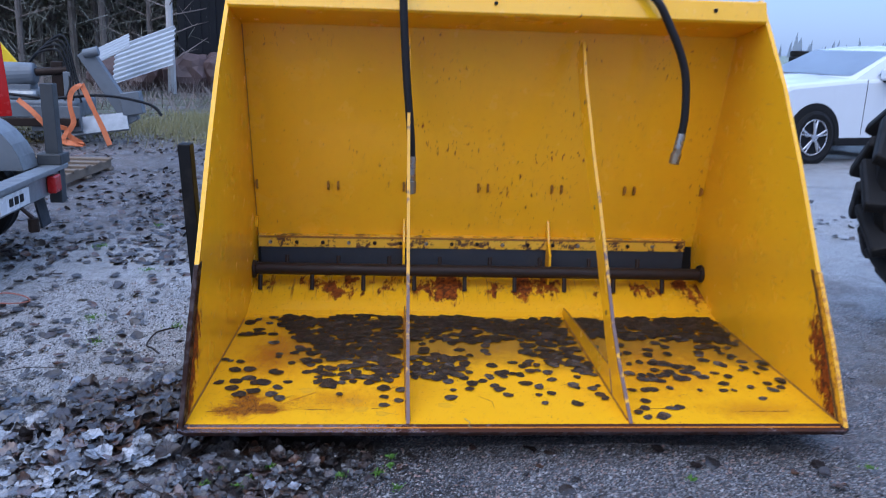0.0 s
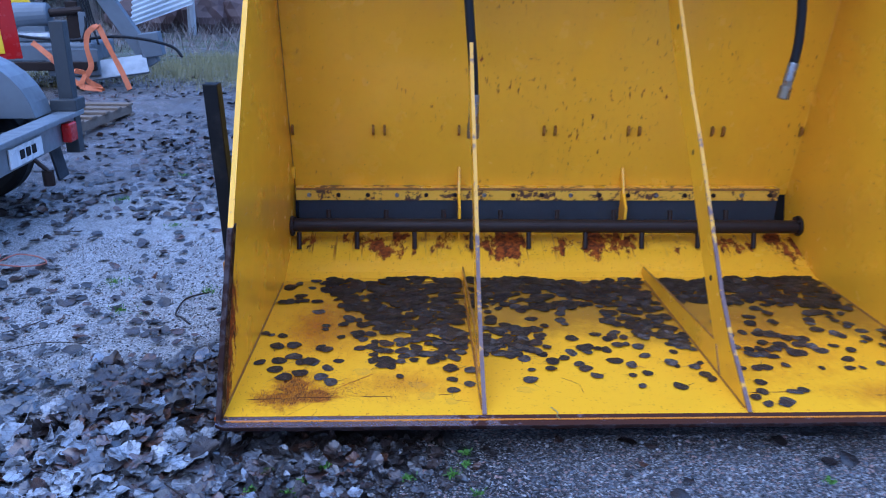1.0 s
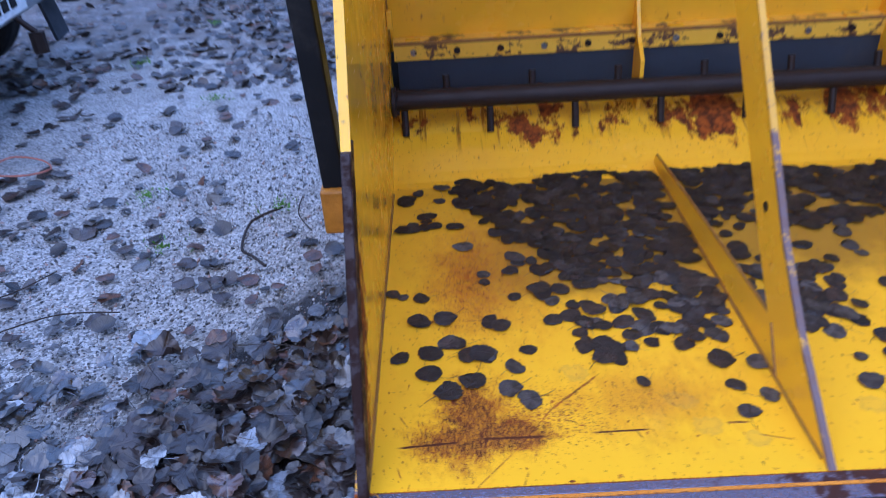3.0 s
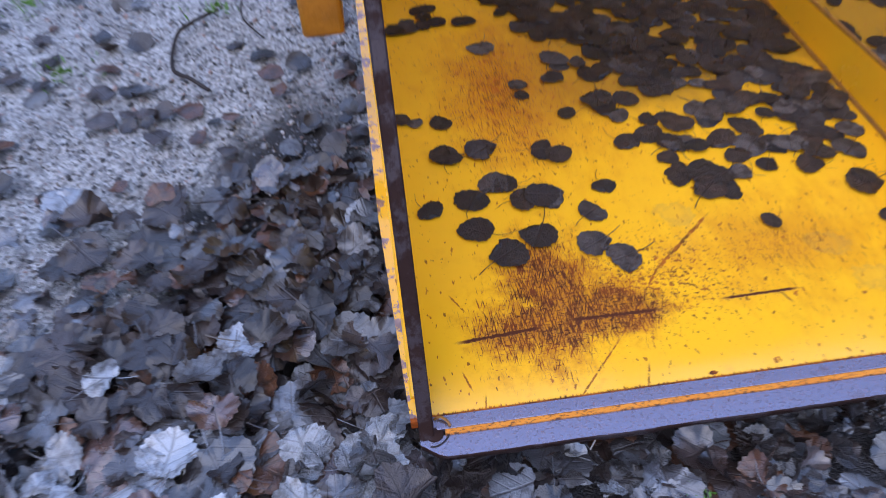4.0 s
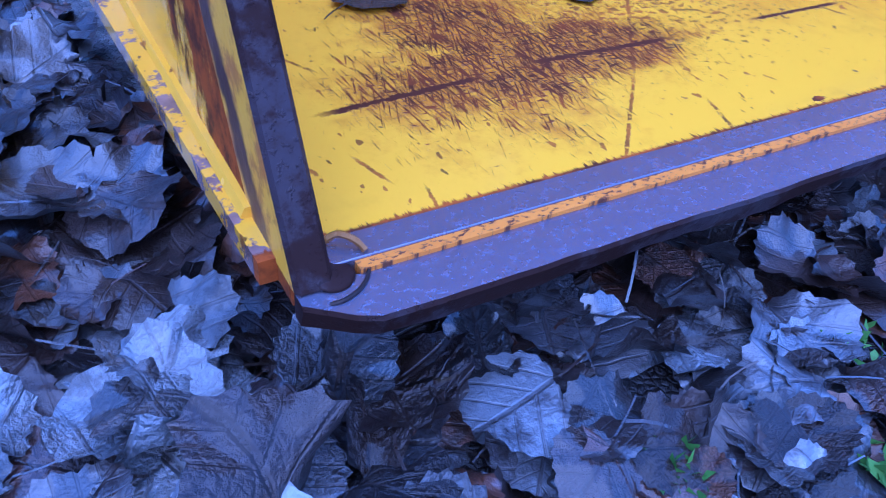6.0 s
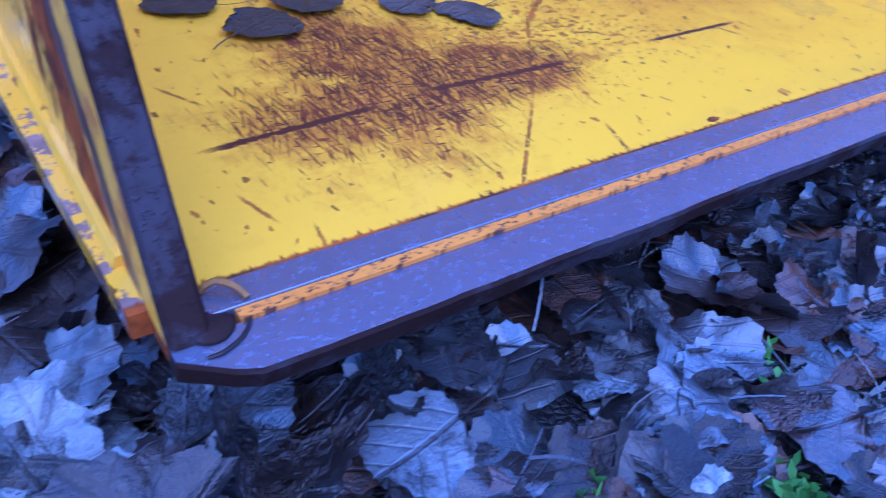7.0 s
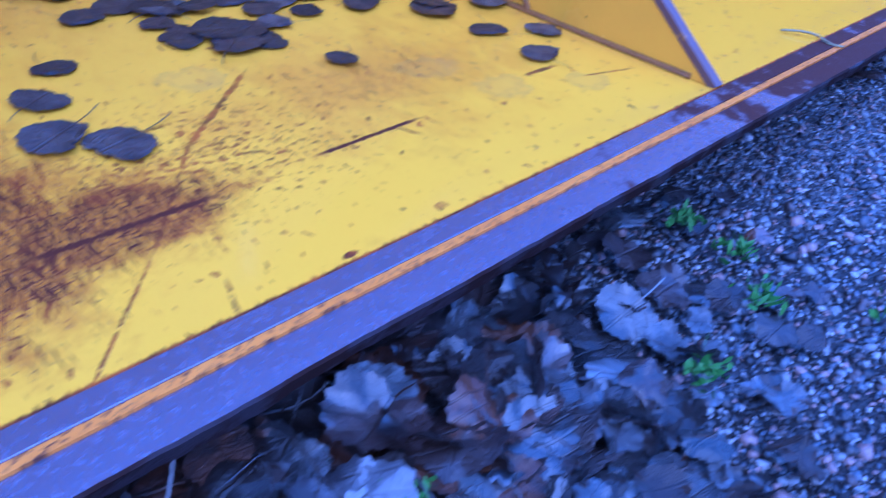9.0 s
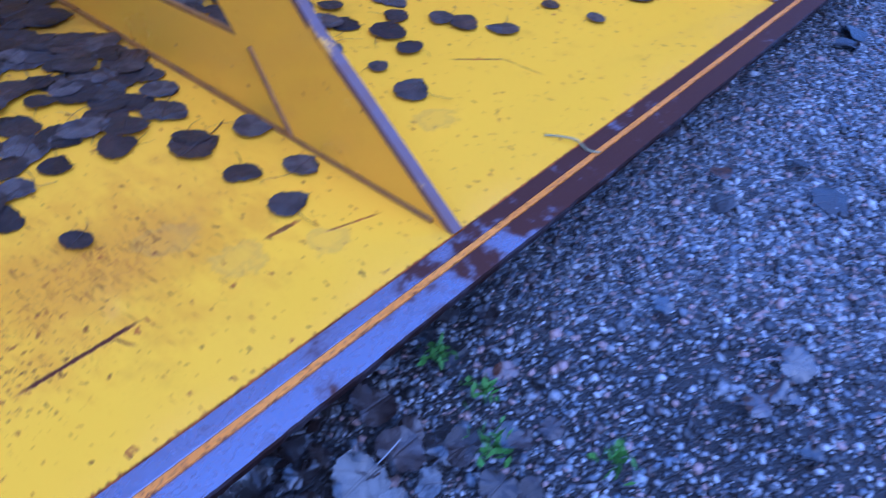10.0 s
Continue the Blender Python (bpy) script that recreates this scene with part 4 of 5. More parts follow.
part("motor_base", box(-0.5, -0.2, -0.1, 0.2, 0.60, 0.70, 0.01), GREY_PAINT, machine)
for k in range(4):
    part("cable", tube([(-0.25, 0.1, 0.95), (-0.1 + 0.05 * k, 0.0, 1.08 + 0.05 * k), (0.15 + 0.03 * k, -0.05, 1.10 + 0.05 * k), (0.26 + 0.03 * k, -0.1, 0.75), (0.2 + 0.1 * k, -0.2, 0.5)], 0.013, 8), HOSE, machine, smooth=True)
part("cable", tube([(-0.5, -0.4, 0.62), (0.1, -0.45, 0.56), (0.7, -0.4, 0.60), (1.2, -0.3, 0.50), (1.35, -0.3, 0.36)], 0.018, 8), HOSE, machine, smooth=True)

straps = thing("ratchet_strap", "orange lashing strap draped over the implement", "strap", pose(-4.44, 7.2, 0, 0, 0, 8))


def ribbon(points, width, bm=None):
    own = bmesh.new()
    raw = [Vector(p) for p in points]
    pts = []
    for i in range(len(raw) - 1):
        p0, p1, p2, p3 = raw[max(i - 1, 0)], raw[i], raw[i + 1], raw[min(i + 2, len(raw) - 1)]
        for k in range(5):
            t = k / 5
            pts.append(0.5 * (2 * p1 + (p2 - p0) * t + (2 * p0 - 5 * p1 + 4 * p2 - p3) * t * t + (3 * p1 - p0 - 3 * p2 + p3) * t ** 3))
    pts.append(raw[-1])
    rows = []
    for i, p in enumerate(pts):
        d = (pts[min(i + 1, len(pts) - 1)] - pts[max(i - 1, 0)]).normalized()
        s = Vector((0.9, 0.35 * math.sin(i * 0.45), 0.25))
        s = (s - d * s.dot(d)).normalized() * width / 2
        n = d.cross(s).normalized() * 0.003
        rows.append([own.verts.new(p + s + n), own.verts.new(p - s + n), own.verts.new(p - s - n), own.verts.new(p + s - n)])
    for a, b in zip(rows, rows[1:]):
        for k in range(4):
            own.faces.new((a[k], a[(k + 1) % 4], b[(k + 1) % 4], b[k]))
    own.faces.new(rows[0]), own.faces.new(rows[-1])
    return join(bm, own)


part("webbing", ribbon([(0.10, -0.05, 0.74), (0.0, -0.10, 0.66), (-0.03, -0.12, 0.5), (0.0, -0.14, 0.3), (-0.06, -0.18, 0.16), (0.1, -0.22, 0.06)], 0.06), ORANGE, straps)
part("webbing", ribbon([(0.10, -0.05, 0.74), (0.16, -0.08, 0.6), (0.24, -0.12, 0.42), (0.32, -0.16, 0.25), (0.40, -0.20, 0.04)], 0.06), ORANGE, straps)
part("webbing", ribbon([(-0.62, -0.05, 0.55), (-0.46, -0.1, 0.42), (-0.33, -0.14, 0.28), (-0.2, -0.18, 0.14), (0.0, -0.25, 0.06), (0.14, -0.25, 0.05)], 0.06), ORANGE, straps)
part("webbing", ribbon([(-0.3, -0.2, 0.1), (-0.2, -0.22, 0.24), (-0.06, -0.22, 0.22), (-0.10, -0.24, 0.08), (0.12, -0.26, 0.05)], 0.06), ORANGE, straps)


def corrugated(length, width, waves):
    bm = bmesh.new()
    n = waves * 6
    rows = []
    for j in (0, 1):
        top = [bm.verts.new((width * i / n, j * length, 0.022 * math.sin(2 * math.pi * i / 6))) for i in range(n + 1)]
        low = [bm.verts.new((width * i / n, j * length, 0.022 * math.sin(2 * math.pi * i / 6) - 0.003)) for i in range(n + 1)]
        rows.append((top, low))
    for i in range(n):
        for k in (0, 1):
            bm.faces.new((rows[0][k][i], rows[0][k][i + 1], rows[1][k][i + 1], rows[1][k][i]))
        for j in (0, 1):
            bm.faces.new((rows[j][0][i], rows[j][0][i + 1], rows[j][1][i + 1], rows[j][1][i]))
    return bm


def spanned(o, along_x, along_y):
    """The pose whose x and y axes run these ways."""
    ax = Vector(along_x).normalized()
    az = ax.cross(Vector(along_y)).normalized()
    ay = az.cross(ax)
    m = Matrix((ax, ay, az)).transposed().to_4x4()
    m.translation = o
    return m


for size, m in (((1.75, 0.95, 8), spanned((-7.05, 15.2, 0.22), (-0.05, 0.5, 0.86), (1, -0.55, 0.10))), ((1.0, 0.45, 5), spanned((-7.15, 14.2, 0.62), (-0.2, 0.6, 0.5), (1, 0.1, 0.62)))):
    sheet = tagged(part("roofing_sheet", corrugated(*size), SHEET), "galvanised corrugated roofing sheet leaning on scrap", "metal sheet", "roofing sheets")
    sheet.matrix_basis = m
container = thing("site_container", "dark blue steel container standing by the wood", "container", pose(-5.5, 18.2, 0, 0, 0, 4))
part("shell", box(-0.95, 2.6, 0, 2.4, 0.12, 2.9, 0.03), TARP, container)
for i in range(9):
    part("rib", box(-0.9 + i * 0.38, -0.74 + i * 0.38, -0.03, 0.0, 0.25, 2.75, 0.01), TARP, container)
for i in range(3):
    part("skid", box(-0.9 + i * 1.6, -0.7 + i * 1.6, 0.0, 2.4, 0.0, 0.12), WOOD, container)


def lump(r, seed, squash=0.7):
    bm = bmesh.new()
    bmesh.ops.create_icosphere(bm, subdivisions=3, radius=r)
    for v in bm.verts:
        v.co *= 1 + 0.28 * noise.noise(v.co * (1.7 / r) + Vector((seed, 0, 0)))
        v.co.z *= squash
    return bm


for i, (x, y, r) in enumerate(((-5.75, 16.7, 0.62), (-5.0, 16.9, 0.66), (-6.9, 17.0, 0.6), (-7.8, 17.2, 0.6))):
    bale = tagged(part("wrapped_bale", lump(r, i * 5.0, 0.85), ROCK, smooth=False), "lumpy bale wrapped in dull brown sheeting", "bale", "bales by the wood")
    bale.matrix_basis = pose(x, y, r * 0.6)
hood = tagged(part("machine_hood", box(-0.55, 0.55, -0.04, 0.04, 0, 1.0, 0.02), YELLOW_PLASTIC), "pale yellow machine hood standing in the scrap", "panel")
hood.matrix_basis = pose(-6.35, 9.2, 0.3, 0, -35, 20)

# loop of orange cord on the gravel
cord = tagged(part("cord_loop", tube([(-0.16, 0.02, 0.012), (-0.08, 0.09, 0.03), (0.06, 0.08, 0.02), (0.14, 0.0, 0.012), (0.05, -0.06, 0.012), (-0.1, -0.05, 0.015), (-0.16, 0.02, 0.014), (-0.2, 0.12, 0.02)], 0.0035, 8), CORD, smooth=True), "loop of faded orange cord lying on the gravel", "cord")
cord.matrix_basis = pose(-2.42, 1.53, height(-2.42, 1.53) + 0.008) @ Matrix.Diagonal((0.75, 0.75, 1, 1))


# ---- the wood behind ----
def conifer(seed, tall, r):
    rng = random.Random(seed)
    t = thing("conifer", "tall conifer with a bare lower trunk in the wood", "tree", group="trees of the wood")
    bm = rod((0, 0, 0), (0, 0, tall), r, r * 0.25, 8)
    for k in range(7):
        z = tall * (0.25 + 0.7 * k / 7)
        a = rng.uniform(0, 6.28)
        n = 0.5 + 1.3 * (1 - z / tall)
        rod((0, 0, z), (n * math.cos(a), n * math.sin(a), z - 0.1 + rng.uniform(-0.1, 0.25)), 0.02, 0.006, 4, bm)
    part("trunk", bm, BARK, t)
    pts, tris = [], []
    for k in range(900):
        z = tall * rng.uniform(0.18, 1.0) ** 0.8
        reach = (1.7 * (1 - z / tall) + 0.25) * math.sqrt(rng.random())
        a = rng.uniform(0, 6.28)
        c = Vector((reach * math.cos(a), reach * math.sin(a), z - 0.2 * reach))
        d = Vector((math.cos(a), math.sin(a), rng.uniform(-0.5, 0.2))).normalized() * rng.uniform(0.12, 0.34)
        s = Vector((-d.y, d.x, rng.uniform(-0.1, 0.1))).normalized() * rng.uniform(0.03, 0.09)
        i = len(pts)
        pts += [c - d + s, c - d - s, c + d]
        tris.append((i, i + 1, i + 2))
    me = bpy.data.meshes.new("crown")
    me.from_pydata(pts, [], tris)
    me.materials.append(NEEDLES)
    crown = new("crown", me)
    crown.parent = t
    return t


def bare_tree(seed, tall, material, label):
    rng = random.Random(seed)
    t = thing("bare_tree", label, "tree", group="bare trees of the wood")
    bm = rod((0, 0, 0), (0.1, 0, tall), 0.10, 0.02, 8)
    part("trunk", bm, material, t)
    bm = bmesh.new()
    for k in range(46):
        z = tall * rng.uniform(0.1, 0.98)
        a = rng.uniform(0, 6.28)
        n = rng.uniform(0.5, 1.6)
        tip = Vector((n * math.cos(a), n * math.sin(a), z + n * rng.uniform(0.2, 0.8)))
        root = Vector((0.1 * z / tall, 0, z))
        rod(root, tip, 0.018, 0.005, 4, bm)
        for _ in range(2):
            mid = root.lerp(tip, rng.uniform(0.3, 0.9))
            rod(mid, mid + Vector((rng.uniform(-0.5, 0.5), rng.uniform(-0.5, 0.5), rng.uniform(0.0, 0.6))), 0.007, 0.003, 3, bm)
    part("crown", bm, TWIGS, t)
    return t


rng = random.Random(4)
kinds = [conifer(11, 9.0, 0.12), conifer(12, 11.0, 0.14), conifer(13, 7.0, 0.09), bare_tree(21, 8.0, BARK, "bare leafless tree in the wood"), bare_tree(22, 7.0, BARK, "thin leafless tree in the wood")]
spots = []
for row in range(7):
    for k in range(19):
        spots.append((-27 + k * 1.3 + rng.uniform(-0.6, 0.6), 20 + row * 1.8 + rng.uniform(-0.9, 0.9)))
for i, (x, y) in enumerate(spots):
    kind = kinds[i % 5] if i < 5 else kinds[rng.randrange(5)]
    m = pose(x, y, height(x, y) - 0.03, 0, 0, rng.uniform(0, 360))
    if i < 5:
        kinds[i].matrix_basis = m
    else:
        copy_thing(kind, m)
birch = bare_tree(31, 9.0, BIRCH, "white-barked birch at the edge of the wood")
birch.matrix_basis = pose(-6.0, 16.0, 0)

# the deep wood behind, too thick to count
pts, tris = [], []
for k in range(700):
    x, y, r, top = rng.uniform(-50, 1), rng.uniform(33, 46), rng.uniform(0.05, 0.14), rng.uniform(7, 13)
    i = len(pts)
    pts += [(x - r, y, 0), (x + r, y, 0), (x + r * 0.5, y, top), (x - r * 0.5, y, top), (x, y + r, 0), (x, y + r * 0.5, top)]
    tris += [(i, i + 1, i + 2, i + 3), (i + 1, i + 4, i + 5, i + 2), (i + 4, i, i + 3, i + 5)]
for k in range(60000):
    c = Vector((rng.uniform(-50, 1), rng.uniform(33, 46), rng.uniform(0.2, 12)))
    d = Vector((rng.uniform(-1, 1), rng.uniform(-1, 1), rng.uniform(-0.6, 0.4))) * rng.uniform(0.2, 0.6)
    s = Vector((-d.y, d.x, rng.uniform(-0.2, 0.2))) * 0.4
    i = len(pts)
    pts += [c - d + s, c - d - s, c + d]
    tris.append((i, i + 1, i + 2))
me = bpy.data.meshes.new("deep_wood")
me.from_pydata(pts, [], tris)
me.materials.append(NEEDLES)
tagged(new("deep_wood", me), "deep dark conifer wood behind the yard", "wood", kind="stuff")

# a thicket of fine branches between the trunks
pts, tris = [], []
for k in range(48000):
    c = Vector((rng.uniform(-27, 0), rng.uniform(18, 34), rng.uniform(0.1, 1.0) ** 1.5 * 9))
    d = Vector((rng.uniform(-0.5, 0.5), rng.uniform(-0.5, 0.5), rng.uniform(-0.2, 1.0))).normalized() * rng.uniform(0.2, 0.6)
    s = d.cross(Vector((rng.uniform(-1, 1), rng.uniform(-1, 1), 0.1))).normalized() * rng.uniform(0.004, 0.013)
    i = len(pts)
    pts += [c - d + s, c - d - s, c + d]
    tris.append((i, i + 1, i + 2))
me = bpy.data.meshes.new("thicket")
me.from_pydata(pts, [], tris)
me.materials.append(NEEDLES)
tagged(new("thicket", me), "grey thicket of fine branches in the wood", "undergrowth", kind="stuff")

# scrub at the foot of the wood
pts, tris = [], []
for k in range(16000):
    x, y = rng.uniform(-24, -2), rng.uniform(11.5, 26)
    if x > -4.5 and rng.random() < 0.8:
        continue
    z = height(x, y)
    n = rng.uniform(0.05, 0.35) * (1 + (y - 11) * 0.10)
    a = rng.uniform(0, 6.28)
    lean = Vector((rng.uniform(-0.9, 0.9), rng.uniform(-0.9, 0.9), 1)) * n
    s = Vector((math.cos(a), math.sin(a), 0)) * 0.009
    i = len(pts)
    p = Vector((x, y, z))
    pts += [p - s, p + s, p + lean]
    tris.append((i, i + 1, i + 2))
me = bpy.data.meshes.new("scrub")
me.from_pydata(pts, [], tris)
me.materials.append(TWIGS)
tagged(new("scrub", me), "brown bare scrub at the foot of the wood", "undergrowth", kind="stuff")

pts, tris = [], []
for k in range(9000):
    cx, cy = rng.choice(((-3.6, 8.6), (-4.4, 9.4), (-3.0, 9.6), (-3.9, 10.6), (-2.6, 8.4), (-5.2, 8.6)))
    x, y = rng.gauss(cx, 0.55), rng.gauss(cy, 0.5)
    n = rng.uniform(0.03, 0.16) * (2.0 if cx == -3.0 else 1.0)
    a = rng.uniform(0, 6.28)
    s = Vector((math.cos(a), math.sin(a), 0)) * 0.004
    i = len(pts)
    p = Vector((x, y, height(x, y)))
    pts += [p - s, p + s, p + Vector((rng.uniform(-0.6, 0.6), rng.uniform(-0.6, 0.6), 1)) * n]
    tris.append((i, i + 1, i + 2))
me = bpy.data.meshes.new("dry_grass")
me.from_pydata(pts, [], tris)
me.materials.append(DRY_GRASS)
tagged(new("dry_grass", me), "tufts of dry pale grass by the scrap", "grass", kind="stuff")

# far treeline across the field, its mist painted into the wood's pale colour
pts, tris = [], []
for k in range(520):
    x = -60 + k * 0.95 + rng.uniform(-0.4, 0.4)
    y = 190 + rng.uniform(-8, 8)
    n = 3.6 + 2.5 * noise.noise((x * 0.06, 0, 0)) + rng.uniform(-1.2, 2.2)
    w = n * 0.16
    for j in range(5):
        z0, z1 = n * j / 5 * 0.9 + (0 if j == 0 else -0.4), n * (j + 1.7) / 6
        ww = w * (1.25 - j * 0.22)
        i = len(pts)
        pts += [(x - ww, y, -0.1 + z0), (x + ww, y, -0.1 + z0), (x + rng.uniform(-0.3, 0.3), y, -0.1 + z1)]
        tris.append((i, i + 1, i + 2))
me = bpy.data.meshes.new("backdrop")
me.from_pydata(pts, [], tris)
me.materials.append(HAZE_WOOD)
tagged(new("backdrop", me), "far treeline beyond the field, mist painted in its colour", "treeline", kind="structure")


# ---- the car ----
car = thing("car", "white crossover car with dark arches parked on wet ground", "car", pose(4.60, 7.25, 0, 0, 0, 19))
# its x runs from the front wheel to the tail, y away


def car_body():
    """Side outline swept across, drawn in at the top and the ends."""
    bm = bmesh.new()
    lower = [(-0.86, 0.34), (-0.92, 0.6), (-0.84, 0.80), (-0.45, 0.97), (0.62, 1.06), (2.0, 1.08), (3.2, 1.06), (3.52, 0.9), (3.55, 0.6), (3.45, 0.34), (2.0, 0.26), (0.5, 0.26)]
    cols = []
    for y, inset in ((0.0, 0.05), (0.02, 0.015), (0.10, 0.0), (0.9, -0.04), (1.7, 0.0), (1.78, 0.015), (1.8, 0.05)):
        cols.append([bm.verts.new((x + (inset if x < 1.3 else -inset), y, z - inset * (1 if z > 0.7 else -1))) for x, z in lower])
    for a, b in zip(cols, cols[1:]):
        for k in range(len(lower)):
            j = (k + 1) % len(lower)
            bm.faces.new((a[k], a[j], b[j], b[k]))
    bm.faces.new(cols[0]), bm.faces.new(cols[-1][::-1])
    return bm


part("body", car_body(), CAR_WHITE, car, smooth=False)
cab = bmesh.new()
cols = []
roof = [(0.62, 1.05), (1.45, 1.42), (1.95, 1.49), (2.6, 1.47), (3.1, 1.36), (3.46, 1.05)]
for y, t in ((0.05, 0.0), (0.20, 1.0), (0.9, 1.04), (1.6, 1.0), (1.75, 0.0)):
    cols.append([cab.verts.new((x, y, 1.04 + (z - 1.04) * t)) for x, z in roof])
for a, b in zip(cols, cols[1:]):
    for k in range(len(roof) - 1):
        cab.faces.new((a[k], a[k + 1], b[k + 1], b[k]))
part("roof", cab, CAR_WHITE, car)
ws = bmesh.new()
q = [ws.verts.new(p) for p in ((0.70, 0.19, 1.10), (1.43, 0.26, 1.417), (1.43, 1.54, 1.435), (0.70, 1.60, 1.12))]
ws.faces.new(q)
bmesh.ops.solidify(ws, geom=ws.faces[:], thickness=0.006)
part("windscreen", ws, GLASS_SKY, car)
sw = bmesh.new()
q = [sw.verts.new(p) for p in ((1.02, 0.068, 1.10), (1.55, 0.172, 1.39), (2.85, 0.172, 1.39), (3.2, 0.068, 1.12))]
sw.faces.new(q)
bmesh.ops.solidify(sw, geom=sw.faces[:], thickness=-0.02)
part("side_window", sw, GLASS_SKY, car)
mirror = part("door_mirror", box(1.02, 1.20, -0.20, 0.03, 1.05, 1.20, 0.03), CAR_WHITE, car)
part("mirror_foot", box(1.07, 1.15, -0.05, 0.06, 1.02, 1.06, 0.008), TYRE, mirror)
for x in (0.80, 1.75):
    part("door_gap", box(x, x + 0.008, -0.002, 0.01, 0.36, 1.05), TYRE, car)
part("sill", box(0.38, 2.4, -0.006, 0.12, 0.22, 0.33, 0.02), TYRE, car)
for x in (0.0, 2.66):
    outer = [(x + 0.43 * math.cos(a), 0.33 + 0.43 * math.sin(a)) for a in (math.radians(-8 + 196 * k / 16) for k in range(17))]
    inner = [(x + 0.36 * math.cos(a), 0.33 + 0.36 * math.sin(a)) for a in (math.radians(-8 + 196 * k / 16) for k in range(17))]
    bm = bmesh.new()
    ring = []
    for (ax, az), (bx, bz) in zip(outer, inner):
        ring.append([bm.verts.new(p) for p in ((ax, -0.012, az), (bx, -0.012, bz), (bx, 0.25, bz), (ax, 0.25, az))])
    for a, b in zip(ring, ring[1:]):
        for k in range(4):
            bm.faces.new((a[k], a[(k + 1) % 4], b[(k + 1) % 4], b[k]))
    bm.faces.new(ring[0]), bm.faces.new(ring[-1])
    part("wheel_arch", bm, TYRE, car, "black plastic wheel arch")
    # flat dark disc stands in for the shade inside the arch
    part("arch_void", rod((x, -0.008, 0.33), (x, 0.01, 0.33), 0.362, sides=32), TYRE, car)
    wheel = wheel_ring("wheel", 0.335, 0.22, 0.225, TYRE, car, pose(x, 0.075, 0.335))
    part("hub", rod((x, -0.02, 0.335), (x, 0.02, 0.335), 0.228, sides=32), BLACK_STEEL, car)
    for k in range(5):
        for da in (-0.13, 0.13):
            a = 2 * math.pi * k / 5 + 0.3
            p = (x + 0.05 * math.cos(a), -0.030, 0.335 + 0.05 * math.sin(a))
            qq = (x + 0.215 * math.cos(a + da), -0.024, 0.335 + 0.215 * math.sin(a + da))
            part("spoke", rod(p, qq, 0.017, 0.014, 6), ALLOY, car)
    part("rim_ring", tube([(x + 0.218 * math.cos(a), -0.024, 0.335 + 0.218 * math.sin(a)) for a in (2 * math.pi * k / 16 for k in range(17))], 0.010, 6), ALLOY, car)
    part("hub_cap", rod((x, -0.045, 0.335), (x, -0.02, 0.335), 0.05, sides=16), ALLOY, car)

# ---- tractor tyre ----
tractor = thing("tractor_wheel", "big muddy tractor wheel with deep rubber lugs", "tractor wheel", pose(2.60, 1.28, 0.74, 0, 0, -20))
wheel_ring("carcass", 0.70, 0.42, 0.36, TYRE, tractor, pose(0, 0, 0))
part("rim", rod((0, -0.12, 0), (0, 0.12, 0), 0.36, sides=28, bevel=0.02), GREY_PAINT, tractor)
for k in range(20):
    for s in (-1, 1):
        m = pose(0, 0, 0, 0, k * 18 + (9 if s > 0 else 0), 0) @ pose(0, s * 0.11, 0.70, 0, 0, s * 38)
        part("lug", box(-0.035, 0.035, -0.16, 0.16, -0.05, 0.055, 0.018, m=m), TYRE, tractor)

for i, (x, y) in enumerate(((32.5, 65.0), (32.5, 65.0), (32.6, 65.1))):
    old = tagged(wheel_ring("old_tyre", 0.75, 0.5, 0.4, TYRE, None, pose(x, y, 0.22 + i * 0.5, 90, 0, 0)), "worn black tyre in a stack at the field's edge", "tyre", "stacked tyres")


# the yard beyond stands a little turned to the bucket, on the rising land
YARD = Matrix.Translation((-0.421, -2.305, 0)) @ pose(0, 0, 0, 0, 0, -1.56) @ Matrix.Translation((0.361, 2.266, 0))
for ob in [o for o in scene.objects if o not in near_things and o.parent is None]:
    m = YARD @ ob.matrix_basis
    if ob["category"] in ("treeline", "wood"):
        m.translation.z += rise(190 if ob["category"] == "treeline" else 38)
    elif ob["category"] not in ("tree", "undergrowth", "grass", "cord"):
        m.translation.z += rise(m.translation.y)
    ob.matrix_basis = m


